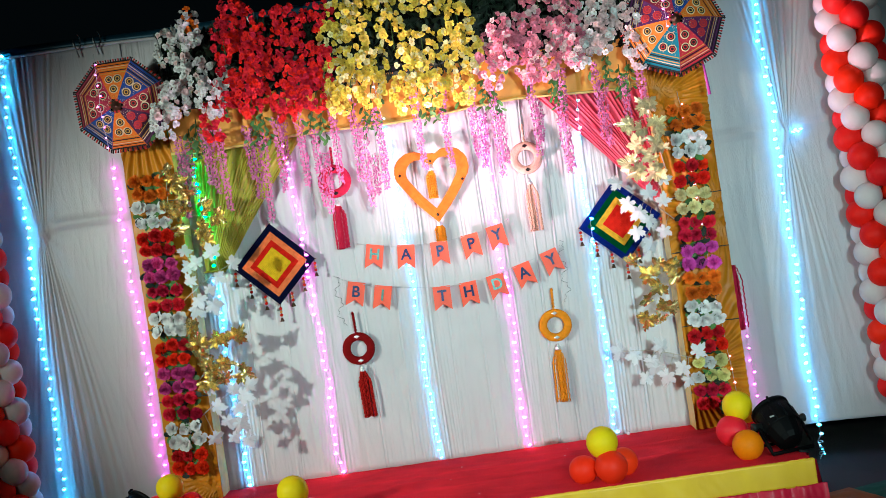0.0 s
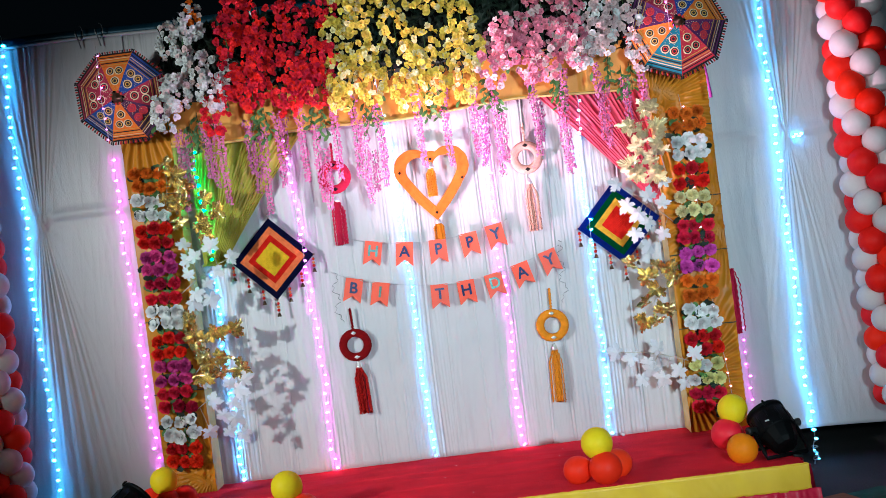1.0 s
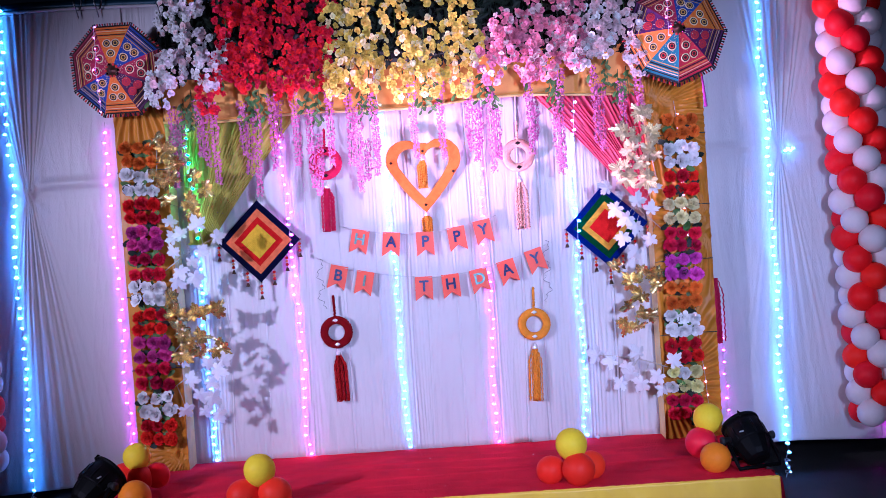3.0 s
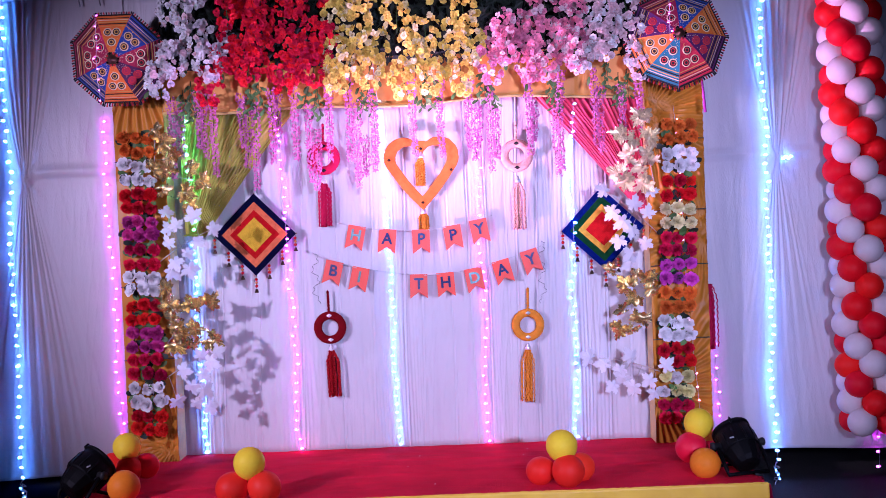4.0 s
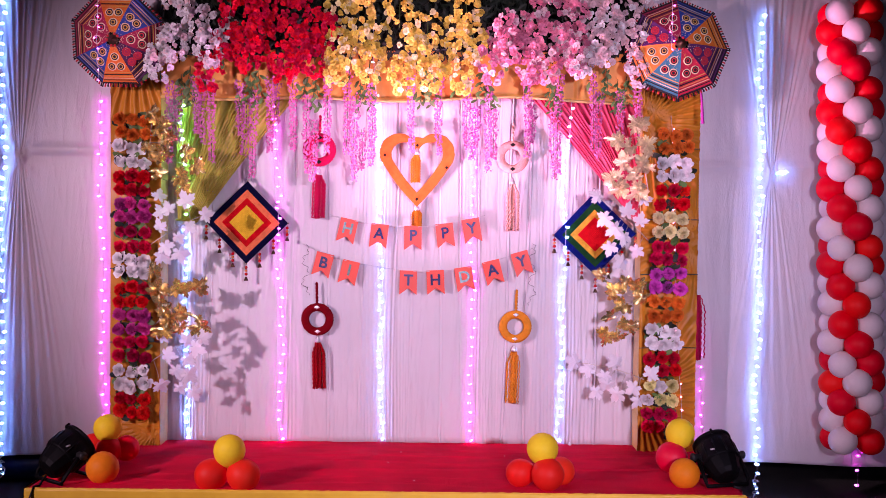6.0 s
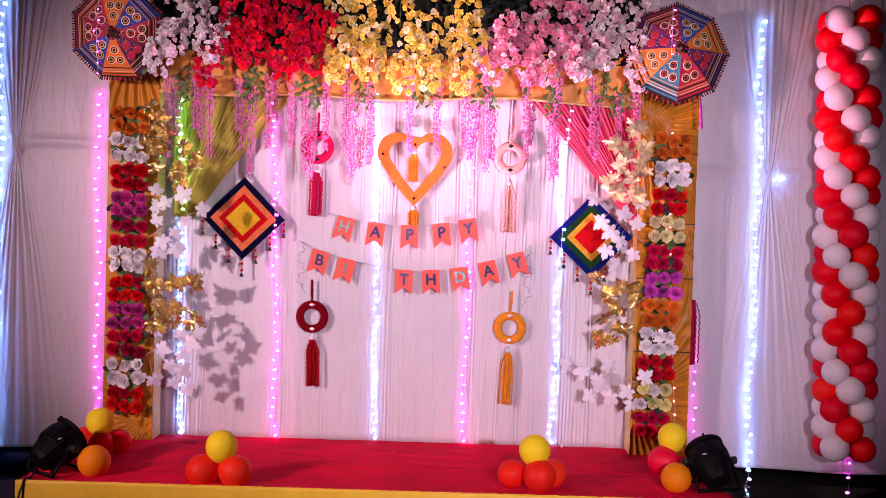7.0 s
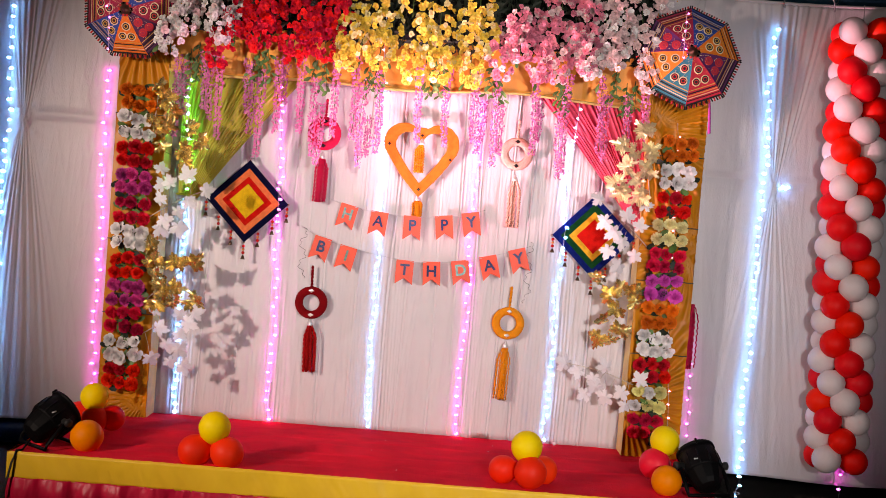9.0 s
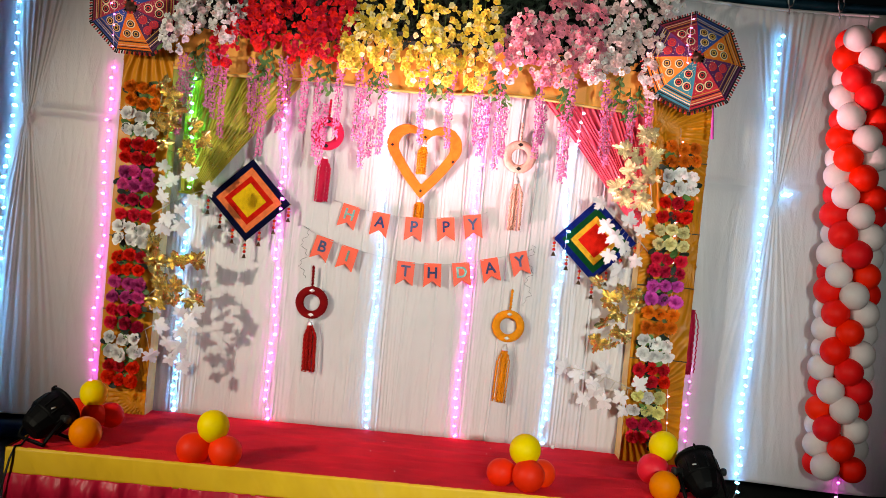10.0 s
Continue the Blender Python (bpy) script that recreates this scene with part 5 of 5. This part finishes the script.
for i, (p, q) in enumerate([
        ((-1.450, -0.300, 2.238), (-1.447, -0.300, 1.746)), ((-1.396, -0.280, 2.223), (-1.395, -0.280, 1.876)), ((-1.288, -0.310, 2.271), (-1.277, -0.310, 1.925)), ((-1.244, -0.290, 2.256), (-1.240, -0.290, 1.864)), ((-1.191, -0.310, 2.254), (-1.184, -0.310, 1.752)),
        ((-1.016, -0.300, 2.244), (-1.008, -0.300, 1.919)), ((-0.982, -0.280, 2.153), (-1.002, -0.280, 1.796)), ((-0.923, -0.300, 2.186), (-0.936, -0.300, 1.663)), ((-0.829, -0.320, 2.270), (-0.828, -0.320, 1.814)), ((-0.787, -0.280, 2.240), (-0.785, -0.280, 2.004)),
        ((-0.694, -0.300, 2.289), (-0.685, -0.300, 1.829)), ((-0.600, -0.300, 2.162), (-0.595, -0.300, 1.690)), ((-0.565, -0.280, 2.014), (-0.577, -0.280, 1.642)), ((-0.476, -0.320, 2.304), (-0.481, -0.320, 1.814)), ((-0.367, -0.300, 2.314), (-0.365, -0.300, 1.815)),
        ((-0.298, -0.300, 2.168), (-0.307, -0.300, 1.649)), ((-0.218, -0.310, 2.236), (-0.212, -0.310, 1.735))]):
    wisteria(p, q, 40 + i)
for i, (p, q) in enumerate([
        ((-0.273, -0.280, 1.962), (-0.273, -0.280, 1.719)), ((0.035, -0.310, 2.305), (0.045, -0.310, 1.822)), ((0.208, -0.300, 2.307), (0.215, -0.300, 1.815)), ((0.389, -0.300, 2.289), (0.382, -0.300, 1.850)), ((0.431, -0.280, 2.101), (0.410, -0.280, 1.789)),
        ((0.510, -0.300, 2.238), (0.514, -0.300, 1.711)), ((0.546, -0.280, 2.101), (0.550, -0.280, 1.789)), ((0.742, -0.310, 2.271), (0.750, -0.310, 1.804)), ((0.772, -0.280, 2.136), (0.776, -0.280, 1.886)), ((0.949, -0.310, 2.305), (0.944, -0.310, 1.700)),
        ((0.917, -0.290, 2.100), (0.926, -0.290, 1.666)), ((1.150, -0.310, 2.305), (1.159, -0.310, 1.839)), ((1.195, -0.290, 2.204), (1.200, -0.290, 1.795)), ((1.318, -0.300, 2.203), (1.324, -0.300, 1.874)), ((1.422, -0.300, 2.238), (1.427, -0.300, 1.944))]):
    wisteria(p, q, 70 + i)


def leaf_spray(at, seed):
    r = random.Random(seed)
    ob = thing("leaf_spray", "hanging spray of small green silk leaves", "foliage", at, "leaf sprays under the header")
    for q in range(2):
        bm = bmesh.new()
        dx = r.uniform(-0.05, 0.05)
        add_tube(bm, [(0, 0.03, 0.10), (dx * 0.3, 0, 0.02), (dx, 0, -0.09)], 0.002, 4)
        part("stem", bm, GREEN_STEM, ob)
        for k in range(7):
            t = k / 6
            p = Vector((dx * t + r.uniform(-0.012, 0.012), -0.004, 0.07 - 0.16 * t))
            part("leaf", GREEN_LEAF, None, ob, m=Matrix.Translation(p) @ Euler((math.pi / 2 + r.uniform(-0.5, 0.5), 1.57 + (-1) ** k * r.uniform(0.4, 1.1), 0)).to_matrix().to_4x4() @ Matrix.Scale(r.uniform(0.6, 0.95), 4))
    return ob


for i, p in enumerate([(-1.381, -0.300, 2.186), (-1.326, -0.310, 2.236), (-0.965, -0.300, 2.203), (-0.909, -0.320, 2.235), (-0.590, -0.300, 2.255), (-0.548, -0.300, 2.186), (-0.271, -0.300, 2.238), (-0.228, -0.310, 2.185), (0.118, -0.300, 2.203), (0.163, -0.320, 2.235), (0.479, -0.300, 2.238), (0.520, -0.300, 2.186), (0.902, -0.300, 2.238), (0.925, -0.310, 2.167), (1.237, -0.310, 2.271), (1.308, -0.300, 2.186), (1.358, -0.310, 2.202)]):
    leaf_spray(p, 300 + i)


# ---- maple branches on the pillars ----
def maple_mesh(material, size, teeth, seed, crumple=0.0):
    r = random.Random(seed)
    bm = bmesh.new()
    c = bm.verts.new((0, 0, 0.10 * size))
    edge = []
    for lobe, (ang, ln) in enumerate(((-2.3, 0.62), (-1.15, 0.92), (0.0, 1.08), (1.15, 0.92), (2.3, 0.62))):
        for da, k in ((-0.52, 0.60), (-0.34, 0.86), (-0.22, 0.78), (-0.06, 1.0), (0.06, 1.0), (0.22, 0.78), (0.34, 0.86), (0.52, 0.60)) if teeth else ((-0.42, 0.45), (-0.2, 0.7), (0, 1.0), (0.2, 0.7), (0.42, 0.45)):
            rr = size * ln * k * r.uniform(0.93, 1.07)
            a = ang + da
            edge.append(bm.verts.new((rr * math.cos(a), rr * math.sin(a), -0.16 * rr * k + 0.02 * size * math.sin(a * 5) + crumple * size * (1 if len(edge) % 2 else -1) * r.uniform(0.3, 1))))
    edge.append(bm.verts.new((-0.15 * size, 0, 0)))
    for a, b in zip(edge, edge[1:] + edge[:1]):
        bm.faces.new((c, a, b))
    return mesh_of(bm, material, smooth=False)


MAPLE = {m.name: [maple_mesh(m, 0.064, True, k, 0.0 if m is LEAF_WHITE else 0.11) for k in range(3)] for m in (LEAF_WHITE, LEAF_GOLD, LEAF_CREAM)}


def maple_branch(base, leaves, material, label, seed, flat=0.45):
    r = random.Random(seed)
    o = Vector(base)
    ob = thing("maple_branch", label, "artificial branch", base, "maple branches on the pillars")
    far = max(leaves, key=lambda p: (Vector(p) - o).length)
    tip = Vector(far) - o
    bm = bmesh.new()
    spine = [tip * t + Vector((0, 0.018 * math.sin(t * 3), 0.02 * math.sin(t * 3.1))) for t in (0, 0.2, 0.4, 0.6, 0.8, 1.0)]
    add_tube(bm, spine, 0.0032, 5, 0.0015)
    part("stem", bm, STEM, ob)
    for k, p in enumerate(leaves):
        q = Vector(p) - o
        t = max(0.05, min(0.95, q.dot(tip) / tip.length_squared - 0.08))
        root = tip * t + Vector((0, 0.018 * math.sin(t * 3), 0.02 * math.sin(t * 3.1)))
        bm = bmesh.new()
        add_tube(bm, [root, root.lerp(q, 0.5) + Vector((0, 0.008, 0.006)), q + Vector((0, 0.006, 0))], 0.0015, 4)
        part("twig", bm, STEM, ob)
        out = (q - root)
        ax = Vector((r.uniform(-flat, flat), -1, r.uniform(-flat, flat)))
        m = turned(*q, ax, math.atan2(out.z, out.x) + r.uniform(-0.6, 0.6)) @ Matrix.Scale(r.uniform(0.9, 1.2), 4)
        part("leaf", MAPLE[material.name][k % 3], None, ob, m=m)
        if material is not LEAF_WHITE:
            for e in (0.9, -0.8, 1.7):
                part("leaf", MAPLE[material.name][(k + 1) % 3], None, ob, m=m @ Matrix.Translation((0.026 * math.cos(e * 2.3), 0.026 * math.sin(e * 2.3), 0.008)) @ Euler((e * 0.35, e * 0.3, 1.9 * e)).to_matrix().to_4x4() @ Matrix.Scale(0.7, 4))
    return ob


maple_branch((-1.603, -0.240, 1.651), [(-1.548, -0.330, 2.045), (-1.495, -0.350, 1.964), (-1.564, -0.330, 1.814), (-1.473, -0.360, 1.791), (-1.502, -0.360, 1.674), (-1.324, -0.380, 1.797), (-1.255, -0.380, 1.715), (-1.361, -0.370, 1.653), (-1.341, -0.370, 1.578), (-1.438, -0.360, 1.888)], LEAF_GOLD, "gold foil maple branch on the pillar", 1, 0.8)
maple_branch((-1.592, -0.240, 1.222), [(-1.501, -0.340, 1.527), (-1.476, -0.360, 1.426), (-1.429, -0.380, 1.447), (-1.318, -0.400, 1.495), (-1.203, -0.440, 1.420), (-1.481, -0.370, 1.337), (-1.452, -0.380, 1.234), (-1.371, -0.400, 1.289), (-1.311, -0.420, 1.351), (-1.478, -0.360, 1.178), (-1.358, -0.400, 1.193)], LEAF_WHITE, "white fabric maple branch on the pillar", 2)
maple_branch((-1.611, -0.240, 0.665), [(-1.538, -0.320, 1.065), (-1.508, -0.330, 0.968), (-1.492, -0.340, 0.878), (-1.426, -0.360, 0.783), (-1.364, -0.380, 0.971), (-1.242, -0.400, 0.986), (-1.345, -0.380, 0.819), (-1.237, -0.400, 0.745), (-1.470, -0.350, 0.719), (-1.359, -0.380, 0.729), (-1.461, -0.330, 0.815)], LEAF_GOLD, "gold foil maple branch on the pillar", 3, 0.8)
maple_branch((-1.584, -0.240, 0.495), [(-1.473, -0.340, 0.655), (-1.451, -0.350, 0.559), (-1.325, -0.380, 0.646), (-1.382, -0.380, 0.473), (-1.314, -0.400, 0.545), (-1.266, -0.400, 0.614), (-1.489, -0.340, 0.376), (-1.362, -0.380, 0.369), (-1.274, -0.400, 0.344), (-1.308, -0.400, 0.448), (-1.220, -0.420, 0.672)], LEAF_WHITE, "white fabric maple branch on the pillar", 4)
maple_branch((1.514, -0.240, 1.598), [(1.423, -0.340, 2.006), (1.286, -0.380, 1.900), (1.369, -0.380, 1.859), (1.479, -0.340, 1.882), (1.335, -0.380, 1.770), (1.408, -0.360, 1.695), (1.267, -0.380, 1.667), (1.466, -0.340, 1.758), (1.319, -0.360, 1.606), (1.433, -0.340, 1.592)], LEAF_CREAM, "cream and gold maple branch on the pillar", 5, 0.8)
maple_branch((1.530, -0.240, 1.282), [(1.179, -0.420, 1.556), (1.228, -0.420, 1.433), (1.293, -0.400, 1.371), (1.361, -0.380, 1.461), (1.444, -0.360, 1.406), (1.341, -0.400, 1.323), (1.256, -0.420, 1.262), (1.431, -0.360, 1.240), (1.335, -0.400, 1.172), (1.468, -0.340, 1.537)], LEAF_WHITE, "white fabric maple branch on the pillar", 6)
maple_branch((1.517, -0.240, 1.018), [(1.220, -0.300, 1.078), (1.307, -0.280, 0.978), (1.377, -0.280, 1.027), (1.443, -0.300, 1.015), (1.360, -0.260, 0.886), (1.283, -0.260, 0.822), (1.403, -0.260, 0.759), (1.265, -0.240, 0.693), (1.343, -0.240, 0.693), (1.471, -0.300, 0.952)], LEAF_GOLD, "gold foil maple branch on the pillar", 7, 1.0)
maple_branch((1.507, -0.240, 0.424), [(1.170, -0.220, 0.485), (1.259, -0.240, 0.452), (1.326, -0.260, 0.519), (1.218, -0.240, 0.346), (1.341, -0.260, 0.342), (1.281, -0.240, 0.396), (1.440, -0.300, 0.384), (1.522, -0.340, 0.467), (1.465, -0.280, 0.303), (1.078, -0.220, 0.521)], LEAF_WHITE, "white fabric maple branch on the pillar", 8)

# ---- small things ----
ob = thing("red_tassel", "crimson thread tassel hanging beside the arch pillar", "tassel", (1.866, -0.120, 0.967))
tassel(ob, (0, 0, 0), 0.43, 0.06, Y_ROSE, cap=False)
CLOTH_ORANGE, CLOTH_GREEN = mat("orange_rag", (0.35, 0.10, 0.02), 0.8, var=0.3, bump=0.5), mat("green_rag", (0.02, 0.10, 0.05), 0.8, var=0.3, bump=0.5)
for nm, lab, mm, x, y in (("folded_cloth", "crumpled orange cloth lying on the asphalt", CLOTH_ORANGE, 2.12, -1.05), ("folded_cloth", "crumpled green cloth lying on the asphalt", CLOTH_GREEN, 2.36, -1.00)):
    me = grid_mesh(24, 18, lambda u, v: (0.26 * (u - 0.5), 0.4 * (v - 0.5), 0.012 + 0.02 * (1 + noise.noise(Vector((u * 5, v * 5, x)))) * math.sin(math.pi * u) * math.sin(math.pi * v)), mm, thick=0.0)
    ob = part(nm, me, None, m=pose(x, y, GROUND, 0, 0, 20))
    tagged(ob, lab, "cloth")
r = random.Random(77)
bm = bmesh.new()
for k in range(12):
    x, y = r.uniform(-1.3, 1.3), r.uniform(-1.3, -0.35)
    add_box(bm, (r.uniform(0.003, 0.007), r.uniform(0.003, 0.006), 0.002), (x, y, 0.006), Matrix.Rotation(r.random() * 3, 4, "Z"))
tagged(part("paper_scraps", bm, LEAF_WHITE), "tiny pale paper scraps scattered on the carpet", "scraps", kind="stuff")
bm = bmesh.new()
bmesh.ops.create_icosphere(bm, subdivisions=2, radius=0.013, matrix=Matrix.Translation((1.064, -0.120, -0.009)))
tagged(part("cotton_ball", bm, LEAF_WHITE), "small pale lilac ball on the carpet", "ball")
